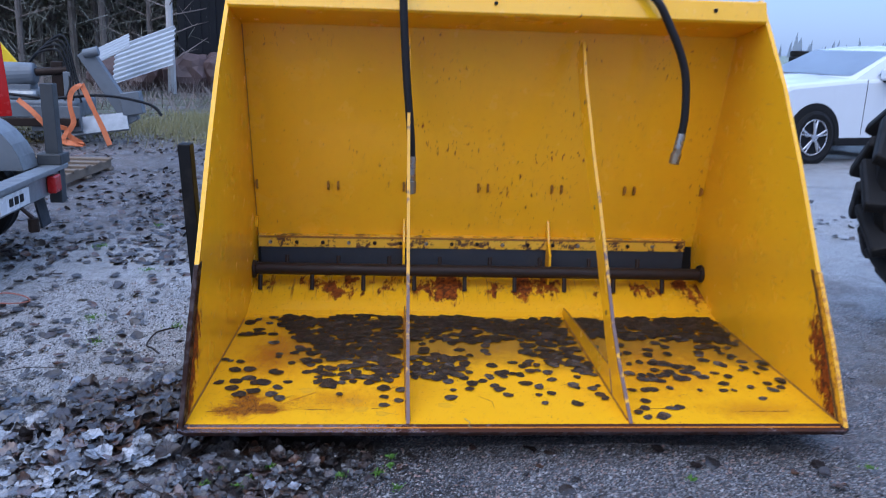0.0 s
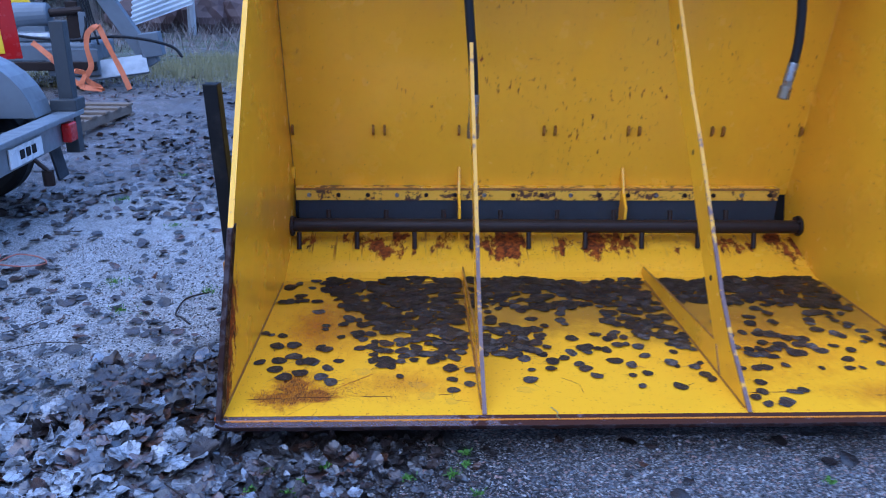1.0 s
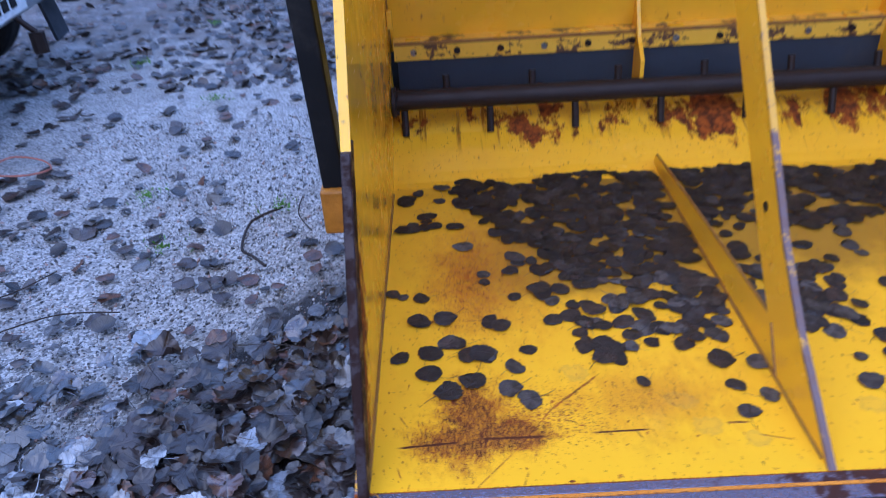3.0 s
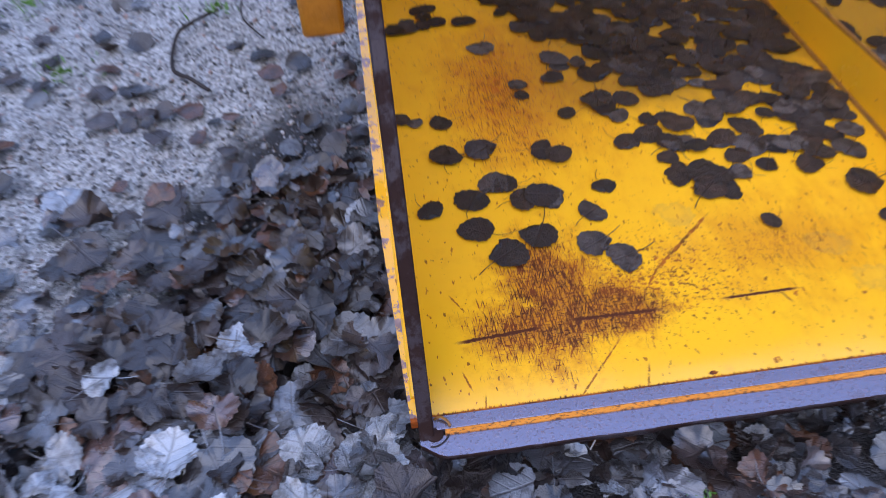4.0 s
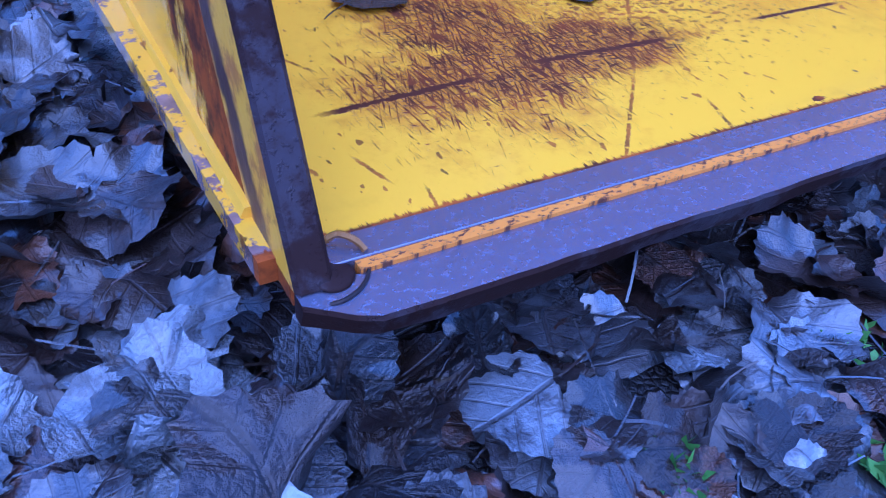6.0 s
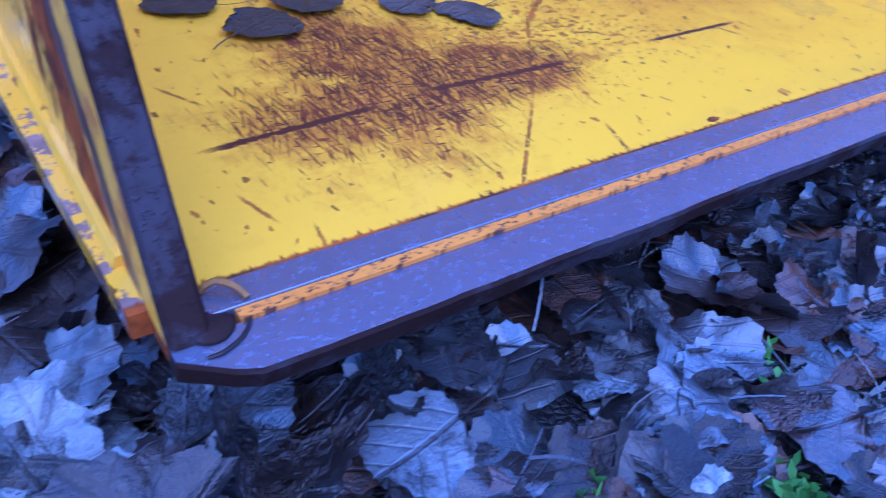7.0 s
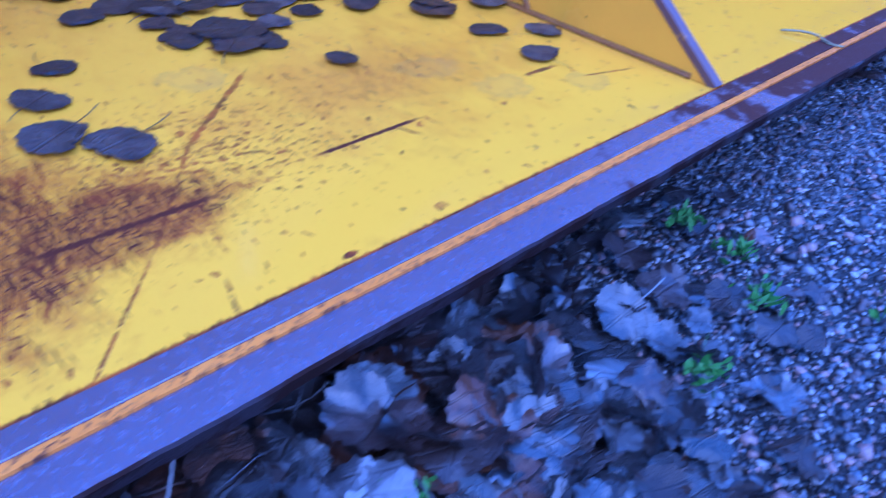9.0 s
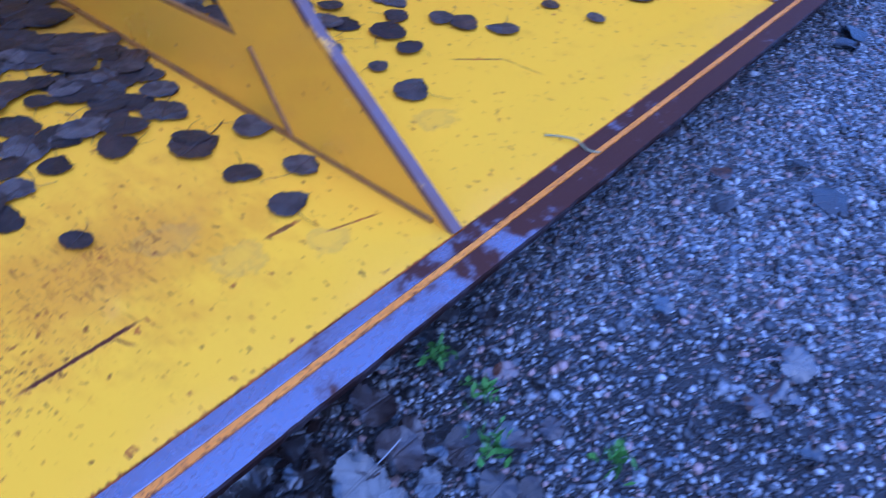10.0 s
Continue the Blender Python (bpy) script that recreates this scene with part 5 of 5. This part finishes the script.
# ---- stones and fallen leaves ----
def leaf_mesh(seed, lobes, teeth, curl, n=26, torn=0.0):
    """One leaf, a metre wide, in rings round its middle, with its stalk; flat coordinates kept as UV for the veins."""
    rng = random.Random(seed)
    pts, uvs, tris = [(0, 0, 0)], [(0.0, 0.0)], []
    p1, p2, p3, p4 = (rng.uniform(0, 6.28) for _ in range(4))
    fold, cup = rng.uniform(-0.3, 0.5), rng.uniform(-0.12, 0.12)
    bite = rng.uniform(0, 6.28)
    ragged = [rng.uniform(-1, 1) for _ in range(n)]
    for ring in (0.4, 0.75, 1.0):
        for k in range(n):
            a = 2 * math.pi * k / n
            r = 0.5 * (1 + lobes * math.cos(5 * (a - math.pi / 2)) + 0.05 * math.sin(2 * a + p4) + 0.035 * math.sin(3 * a + p3))
            r *= 1.0 + 0.10 * math.sin(a) - 0.10 * math.exp(-((a - 4.712) / 0.22) ** 2) + 0.05 * math.exp(-((a - 1.571) / 0.25) ** 2)
            if ring > 0.9:
                r *= 1 + teeth * (1 if k % 2 else -1) + 0.025 * ragged[k]
                if torn:
                    r *= 1 - torn * max(0.0, min(1.0, (math.cos(a - bite) - 0.72) * 6)) * (0.8 + 0.3 * ragged[k])
            x, y = ring * r * math.cos(a), ring * r * math.sin(a)
            z = curl * (fold * x * x + cup * ring ** 3 + ring * ring * (0.055 * math.sin(2 * a + p1) + ring * 0.05 * math.sin(3 * a + p2) + ring * 0.03 * math.sin(7 * a + p3)))
            pts.append((x, y, z))
            uvs.append((x, y))
    for k in range(n):
        j = (k + 1) % n
        tris.append((0, 1 + k, 1 + j))
        for q in (0, n):
            tris.append((1 + q + k, 1 + q + n + k, 1 + q + n + j))
            tris.append((1 + q + k, 1 + q + n + j, 1 + q + j))
    bend = rng.uniform(-0.4, 0.4)
    base = len(pts)
    for q in range(5):
        t = q / 4
        for w in (-0.012, 0.012):
            pts.append((bend * t * t + w, -0.40 - 0.62 * t, 0.006 + 0.01 * t))
            uvs.append((0.0, -0.5))
    for q in range(4):
        b = base + 2 * q
        tris += [(b, b + 1, b + 3), (b, b + 3, b + 2)]
    return pts, uvs, tris


def leaf_data(name, shape, material):
    pts, uvs, tris = shape
    me = bpy.data.meshes.new(name)
    me.from_pydata(pts, [], tris)
    layer = me.uv_layers.new(name="flat")
    for loop in me.loops:
        layer.data[loop.index].uv = uvs[loop.vertex_index]
    me.materials.append(material)
    me.shade_smooth()
    return me


def heap_of(name, shapes, placed, material, label, category, smooth=True):
    """Many small pieces joined into one mesh: placed holds (shape index, matrix)."""
    vs, fs, us, base = [], [], [], 0
    arrays = [(np.array(s[0], float), np.array(s[1], float), np.array(s[2], int)) for s in shapes]
    for k, m in placed:
        p, u, f = arrays[k]
        mm = np.array(m)
        vs.append(p @ mm[:3, :3].T + mm[:3, 3])
        us.append(u[f].reshape(-1, 2))
        fs.append(f + base)
        base += len(p)
    v, f, u = np.concatenate(vs), np.concatenate(fs), np.concatenate(us)
    me = bpy.data.meshes.new(name)
    me.vertices.add(len(v)), me.loops.add(len(f) * 3), me.polygons.add(len(f))
    me.vertices.foreach_set("co", v.ravel())
    me.loops.foreach_set("vertex_index", f.ravel().astype(np.int32))
    me.polygons.foreach_set("loop_start", np.arange(0, len(f) * 3, 3, dtype=np.int32))
    layer = me.uv_layers.new(name="flat")
    layer.data.foreach_set("uv", u.ravel())
    me.update(calc_edges=True)
    me.materials.append(material)
    if smooth:
        me.shade_smooth()
    return tagged(new(name, me), label, category, kind="stuff")


ROUND = [leaf_mesh(s, 0.0, 0.034, 1.2, 44, 0.3 * (s % 2)) for s in range(5)]
LOBED = [leaf_mesh(10 + s, 0.035, 0.045, 1.5, 46, 0.45 * (s % 2)) for s in range(3)]
CURLED = [leaf_mesh(15 + s, 0.03, 0.042, 2.3, 44, 0.4) for s in range(2)]
SHAPES = ROUND + LOBED + CURLED
SMALL = [leaf_mesh(20 + s, 0.03, 0.02, 1.2, 8, 0.3 * (s % 2)) for s in range(4)]
rng = random.Random(77)


def cover(x, y):
    """How thickly leaves lie on the yard, 0 to 1."""
    if -1.06 < x < 1.13 and 0.09 < y < 1.5 or -1.13 < x < 1.13 and 0.3 < y < 1.5:
        return 0.0
    patch = 0.5 + 0.9 * noise.noise((x * 1.1 + 4, y * 1.1, 9.0)) + 0.5 * noise.noise((x * 3.1, y * 3.1, 2.0))
    c = patch * 0.5
    drift = y - 0.40 + (x + 1.3) * -0.25 + 0.18 * noise.noise((x * 4, y * 4, 7.0))
    if x < -0.30 and drift < 0:
        c = max(c, 1.0 - max(0, -x - 2.6) * 0.6)
    if -1.42 < x < -1.1 and y < 0.95:
        c = max(c, 1.0 - max(0.0, y - 0.4) * 1.6)
    if x < -1.3 and 0.42 < y < 2.2 and x > -2.3:
        c *= 0.6
    if x > -0.62:
        c = min(c, max(0.04, 0.85 - (x + 0.62) * 2.6 - max(0.0, -y - 0.05) * 2.0))
    if x > 1.1:
        c *= 0.2
    ragged = 0.5 * noise.noise((x * 2.3, y * 2.3, 6.0))
    c *= max(0.0, min(1.0, (x + 3.0) / 0.7 + ragged)) * max(0.0, min(1.0, (y + 1.05) / 0.5 + ragged))
    return max(0.0, min(1.0, c))


def litter_matrix(x, y, size, lift, flat):
    tilt = rng.gauss(0, 7 if flat else 24)
    return pose(x, y, height(x, y) + lift, tilt, rng.gauss(0, 9 if flat else 22), rng.uniform(0, 360)) @ Matrix.Diagonal((size, size * rng.uniform(0.85, 1.05), size * rng.choice((-1, 1)) * rng.uniform(0.5, 1.1), 1))


leaf_bed = thing("leaf_litter", "wet brown fallen leaves lying in front of the bucket", "leaves")
single = [leaf_data("leaf", s, LITTER_ONE) for s in SHAPES]
dark_single = [leaf_data("leaf", s, BANK_ONE) for s in SHAPES]
pale_single = [leaf_data("leaf", s, PALE_ONE) for s in SHAPES]
placed, bank, pale, kept = [], [], [], 0
near_spots, far_spots = [], []
for k in range(75000):
    x, y = rng.uniform(-3.4, 1.6), rng.uniform(-1.3, 4.5)
    c = cover(x, y)
    sway = 0.3 * noise.noise((x * 3, y * 3, 8.0))
    close = x < -0.1 and x > -1.9 + sway and y < 0.6 and y > -0.65 + sway
    if rng.random() < c * (0.8 if close else 0.2 * (1.3 if y < 1.5 else 0.8)):
        (near_spots if close else far_spots).append((x, y, c))
for x, y, c in near_spots:
    size = rng.choice((0.040, 0.050, 0.058, 0.066, 0.078)) * rng.uniform(0.85, 1.1) * max(0.5, min(1.0, 0.5 - (x + 0.45) * 1.2)) * (0.82 if y < -0.12 else 1.0)
    deep = max(0.0, 1 - abs(x + 1.40) * 2.2) * max(0.0, 1 - abs(y - 0.15) * 1.6)
    lift = 0.006 + rng.random() * (0.022 + 0.05 * deep)
    if -1.14 < x and y > -0.06:
        lift = min(lift, 0.03)
    m = litter_matrix(x, y, size, lift, rng.random() < 0.65)
    k = rng.randrange(10)
    if kept < 300 and -1.30 < x < -0.35 and -0.42 < y < 0.10 and lift > 0.014:
        kept += 1
        piece("leaf", (pale_single if x < -1.13 and y < 0.06 else dark_single if rng.random() < (0.5 if x > -0.95 else 0.3) else single)[k], leaf_bed, m)
    elif -1.62 < x < -1.05 and (0.16 if x < -1.34 else 0.02) < y - 0.3 * (x + 1.3) < 0.75 and rng.random() < 0.85 or x > -1.0 and rng.random() < 0.32:
        bank.append((k, m))
    elif x < -1.12 and y < (0.20 if x < -1.34 else 0.04) and rng.random() < 0.85 - max(0.0, -x - 1.65) * 1.6 - max(0.0, -y - 0.35) * 2.0:
        pale.append((k, m))
    else:
        placed.append((k, m))
heap_of("leaf_bank", SHAPES, bank, BANK, "dark brown wet leaves heaped against the bucket side", "leaves")
# these leaves have the sheen in their colour
heap_of("pale_leaves", SHAPES, pale, PALE, "wet grey leaves made paler by painted sky sheen", "leaves")
heap_of("fallen_leaves", SHAPES, placed, LITTER, "thick wet grey and brown leaves on the ground", "leaves")
placed = []
for x, y, c in far_spots:
    size = rng.uniform(0.028, 0.065)
    placed.append((rng.randrange(4), litter_matrix(x, y, size, 0.006 + rng.random() * 0.014, rng.random() < 0.6)))
for k in range(16000):
    x, y = rng.uniform(-7, 3.5), 2.3 + 9 * rng.random() ** 1.5
    if -1.2 < x < 1.2 and y < 2 or rng.random() > (0.5 if x < 0 else 0.1) + 0.9 * noise.noise((x * 0.9, y * 0.9, 1.0)):
        continue
    placed.append((rng.randrange(4), litter_matrix(x, y, rng.uniform(0.03, 0.07), 0.008, rng.random() < 0.5)))
heap_of("scattered_leaves", SMALL, placed, BANK, "brown leaves scattered over the gravel yard", "leaves")

# leaves lying wet on the bucket floor
floor_leaves = thing("floor_leaf_layer", "dark sodden round leaves stuck to the yellow floor", "leaves", pose(*BUCKET_AT, FLOOR))
FLAT = [leaf_mesh(40 + s, 0.012, 0.030, 0.12, 30, (0, 0.4, 0.6, 0.2, 0.5, 0.3)[s]) for s in range(6)]
flat_single = [leaf_data("sodden_leaf", s, FLAT_LEAF_ONE) for s in FLAT]


def floor_cover(x, y):
    """How thickly sodden leaves lie on the floor: matted along the back and in three drifts, bare to the front."""
    wave = 0.05 * noise.noise((x * 6, y * 6, 0))
    if y > 1.11 + wave:
        return 0.0
    if x < -0.39:
        edge = 1.0 - (x + 0.95) * 1.55 if x < -0.70 else 0.60 - (x + 0.70) * 0.62
        c = 1.0 if y > edge + wave else (0.22 if y > edge - 0.16 and x > -0.85 else 0.02)
        if x < -0.93:
            c = 0.22 if y > 0.85 else 0.02
    elif x < 0.36:
        c = 1.0 if y > 0.80 + wave else 0.05
        if x < -0.13 and 0.40 < y + wave < 0.62:
            c = 0.9
        if x > 0.12 and y > 0.40 + (0.36 - x) * 0.9 + wave:
            c = 0.85
    else:
        c = 1.0 if y > 0.86 - 0.12 * (x - 0.4) + wave else 0.05
        if 0.52 < x < 0.80 and 0.40 < y < 0.58:
            c = 0.3
    gaps = 0.5 + 0.5 * noise.noise((x * 13, y * 13, 4.0)) + 0.35 * noise.noise((x * 31, y * 31, 1.0))
    if c > 0.5 and y < 0.95:
        c *= max(0.12, min(1.0, (gaps - 0.18) * 3.0))
    return c if y > 0.3 else 0.0


def on_floor(x, y, size, layer):
    return pose(x, y, 0.0025 + layer, rng.gauss(0, 1.5), rng.gauss(0, 1.5), rng.uniform(0, 360)) @ Matrix.Diagonal((size, size * rng.uniform(0.8, 1.0), size * 0.8, 1))


KNOWN_LEFT = ((-1.01, 0.31), (-0.98, 0.26), (-0.93, 0.29), (-0.86, 0.26), (-0.83, 0.23), (-1.01, 0.37), (-0.94, 0.36), (-0.97, 0.4), (-0.82, 0.37), (-0.85, 0.32), (-1.07, 0.36), (-0.9, 0.36), (-1.03, 0.47), (-1.07, 0.57), (-0.76, 0.46), (-0.72, 0.47), (-0.62, 0.44), (-0.55, 0.41), (-0.67, 0.37), (-0.62, 0.36), (-0.65, 0.33), (-0.7, 0.39), (-0.62, 0.26), (-0.51, 0.36), (-0.83, 0.55), (-0.77, 0.54), (-0.89, 0.61), (-0.68, 0.51), (-0.46, 0.24), (-0.41, 0.21), (-0.46, 0.17), (-0.46, 0.31), (-0.65, 0.36), (-0.71, 0.37), (-0.62, 0.49), (-0.4, 0.3), (-0.71, 0.41), (-0.89, 0.64), (-0.93, 0.77), (-1.09, 0.58), (-1.03, 0.48), (-0.58, 0.42))
KNOWN_MIDDLE = ((-0.22, 0.23), (-0.21, 0.3), (-0.22, 0.38), (-0.16, 0.62), (-0.26, 0.59), (-0.04, 0.65), (0.11, 0.68), (0.05, 0.56), (-0.0, 0.46), (-0.06, 0.42), (0.06, 0.44), (0.14, 0.48), (0.07, 0.36), (0.1, 0.26), (-0.01, 0.26), (0.15, 0.27), (0.11, 0.19), (0.23, 0.19), (0.34, 0.34), (0.28, 0.42), (0.26, 0.32), (0.28, 0.48), (0.33, 0.26), (0.34, 0.23), (0.35, 0.48), (0.26, 0.56), (-0.3, 0.41), (-0.31, 0.51), (-0.23, 0.47), (-0.15, 0.53))
KNOWN_RIGHT = ((0.48, 0.21), (0.46, 0.15), (0.51, 0.3), (0.61, 0.32), (0.71, 0.53), (0.56, 0.15), (0.45, 0.08), (0.5, 0.08), (0.57, 0.39), (0.6, 0.48), (0.43, 0.12), (0.49, 0.08), (0.59, 0.16), (0.51, 0.09), (0.93, 0.33), (1.01, 0.36), (1.06, 0.51), (0.96, 0.49), (1.05, 0.33), (0.93, 0.23), (0.85, 0.3), (0.81, 0.3), (0.76, 0.46), (0.84, 0.46), (0.7, 0.41), (0.66, 0.46), (0.61, 0.49), (0.72, 0.3), (0.56, 0.4), (0.46, 0.3), (0.57, 0.57), (0.72, 0.67), (0.85, 0.64), (1.0, 0.64), (1.08, 0.58))
count = 0
for k, (x, y) in enumerate(KNOWN_LEFT + KNOWN_MIDDLE + KNOWN_RIGHT):
    piece("leaf", flat_single[rng.randrange(6)], floor_leaves, on_floor(x, y, (0.054 if k < 5 else rng.choice((0.030, 0.040, 0.044, 0.052))) * rng.uniform(0.88, 1.05), rng.random() * 0.002))
    count += 1
placed = []
for k in range(11000):
    x, y = rng.uniform(-1.12, 1.09), rng.uniform(0.14, 1.16)
    if min(abs(x + 0.379), abs(x - 0.377)) < 0.022 or abs(x) > 1.085 or rng.random() > floor_cover(x, y) * 0.5:
        continue
    m = on_floor(x, y, rng.uniform(0.030, 0.053), rng.random() * 0.004)
    if count < 300 and y < 0.62:
        count += 1
        piece("leaf", flat_single[rng.randrange(6)], floor_leaves, m)
    else:
        placed.append((rng.randrange(6), m))
pile = heap_of("sodden_leaves", FLAT, placed, FLAT_LEAF, "dark sodden leaves matted across the bucket floor", "leaves")
pile.matrix_basis = pose(*BUCKET_AT, FLOOR)

# stones of the gravel
STONES = []
for s in range(5):
    bm = bmesh.new()
    bmesh.ops.create_icosphere(bm, subdivisions=1, radius=0.5)
    r2 = random.Random(s)
    for v in bm.verts:
        v.co *= r2.uniform(0.62, 1.2)
        v.co.z *= 0.6
    STONES.append(([tuple(v.co) for v in bm.verts], [(0, 0)] * len(bm.verts), [tuple(v.index for v in f.verts) for f in bm.faces]))
    bm.free()
placed = []
for k in range(76000):
    if k < 53000:
        x, y = -0.7 + 1.9 * rng.random() ** 1.25, rng.uniform(-0.56, 0.1)
        if cover(x, y) > 0.7:
            continue
    elif k < 70000:
        x, y = -1.12 - 1.2 * rng.random() ** 1.2, 0.25 + 1.7 * rng.random() ** 1.2
    else:
        x, y = rng.uniform(-3.4, 1.8), rng.uniform(-1.2, 4.5)
    size = min(0.018, 0.0036 + rng.expovariate(1 / 0.0024))
    placed.append((rng.randrange(5), pose(x, y, height(x, y) + size * 0.12, rng.uniform(-40, 40), rng.uniform(-40, 40), rng.uniform(0, 360)) @ Matrix.Diagonal((size, size * rng.uniform(0.6, 1), size, 1))))
heap_of("gravel", STONES, placed, PEBBLES, "grey and pinkish gravel stones on the yard", "gravel", False)

# a curled brown leaf caught under the lip's corner, and a dry stalk over the lip
for m in (pose(-1.135, -0.035, 0.055, 55, 15, 30) @ Matrix.Diagonal((0.075, 0.07, 0.07, 1)), pose(-1.09, -0.05, 0.045, 25, -20, 200) @ Matrix.Diagonal((0.06, 0.06, 0.05, 1))):
    piece("leaf", dark_single[8], leaf_bed, m)
stalk = tagged(part("dry_stalk", tube([(-0.174, 0.062, 0.1225), (-0.166, 0.045, 0.125), (-0.159, 0.030, 0.124), (-0.163, 0.014, 0.1215), (-0.155, 0.002, 0.120)], 0.0013, 5), DRY_GRASS, smooth=True), "short dry grass stalk lying over the steel lip", "stalk")

# green weeds among the gravel
pts, polys = [], []
WEEDS = ((-0.805, -0.06), (-0.96, -0.089), (-0.86, -0.135), (-0.986, -0.169), (-0.888, -0.183), (-0.575, -0.117), (-1.856, 2.136), (-1.88, 1.32), (-1.73, 0.99), (0.537, -0.169), (1.18, -0.08), (-0.458, -0.102), (-0.397, -0.187), (-0.415, -0.004), (-0.42, -0.06), (-1.435, 1.19), (-2.3, 2.6), (-2.1, 3.2))
for x, y in WEEDS:
    far = y > 0.5
    for k in range(70 if far else 45):
        a, r = rng.uniform(0, 6.28), abs(rng.gauss(0, 0.035 if far else 0.011))
        p = Vector((x + r * math.cos(a), y + r * math.sin(a), height(x, y) + 0.02))
        d = Vector((rng.uniform(-1, 1), rng.uniform(-1, 1), rng.uniform(0.2, 1.3))).normalized() * rng.uniform(0.006, 0.017)
        s = d.cross(Vector((rng.uniform(-1, 1), rng.uniform(-1, 1), 0.2))).normalized() * rng.uniform(0.001, 0.0035)
        i = len(pts)
        pts += [p - s * 0.4, p + s * 0.4, p + d * 0.6 + s, p + d, p + d * 0.6 - s]
        polys.append((i, i + 1, i + 2, i + 3, i + 4))
me = bpy.data.meshes.new("weeds")
me.from_pydata(pts, [], polys)
me.materials.append(GREEN)
tagged(new("weeds", me), "small bright green weeds between wet leaves and gravel", "weeds", kind="stuff")

# fallen twigs
twig = tagged(part("twig", tube([(-1.435, 1.19, 0.03), (-1.49, 1.13, 0.035), (-1.515, 1.09, 0.03), (-1.51, 0.97, 0.026), (-1.47, 0.92, 0.03), (-1.43, 0.88, 0.022)], 0.004, 6), TWIG, smooth=True), "thin dark bent twig lying on the gravel", "twig", "fallen twigs")
for k in range(46):
    x, y = rng.uniform(-2.2, -0.2), rng.uniform(-0.7, 1.8)
    if cover(x, y) < 0.2 and rng.random() < 0.6 or (x > -1.16 and y > -0.03):
        continue
    n, a = rng.uniform(0.05, 0.16), rng.uniform(0, 6.28)
    z = height(x, y) + 0.03
    c, s = math.cos(a) * n, math.sin(a) * n
    b = rng.uniform(-0.3, 0.3)
    stick = part("twig", tube([(-c, -s, rng.uniform(-0.01, 0.012)), (-s * b, c * b, 0.008), (c, s, rng.uniform(-0.01, 0.02))], rng.uniform(0.0009, 0.002), 5), TWIG, smooth=True)
    stick.matrix_basis = pose(x, y, z)
    tagged(stick, "thin dark twig among wet fallen leaves", "twig", "fallen twigs")
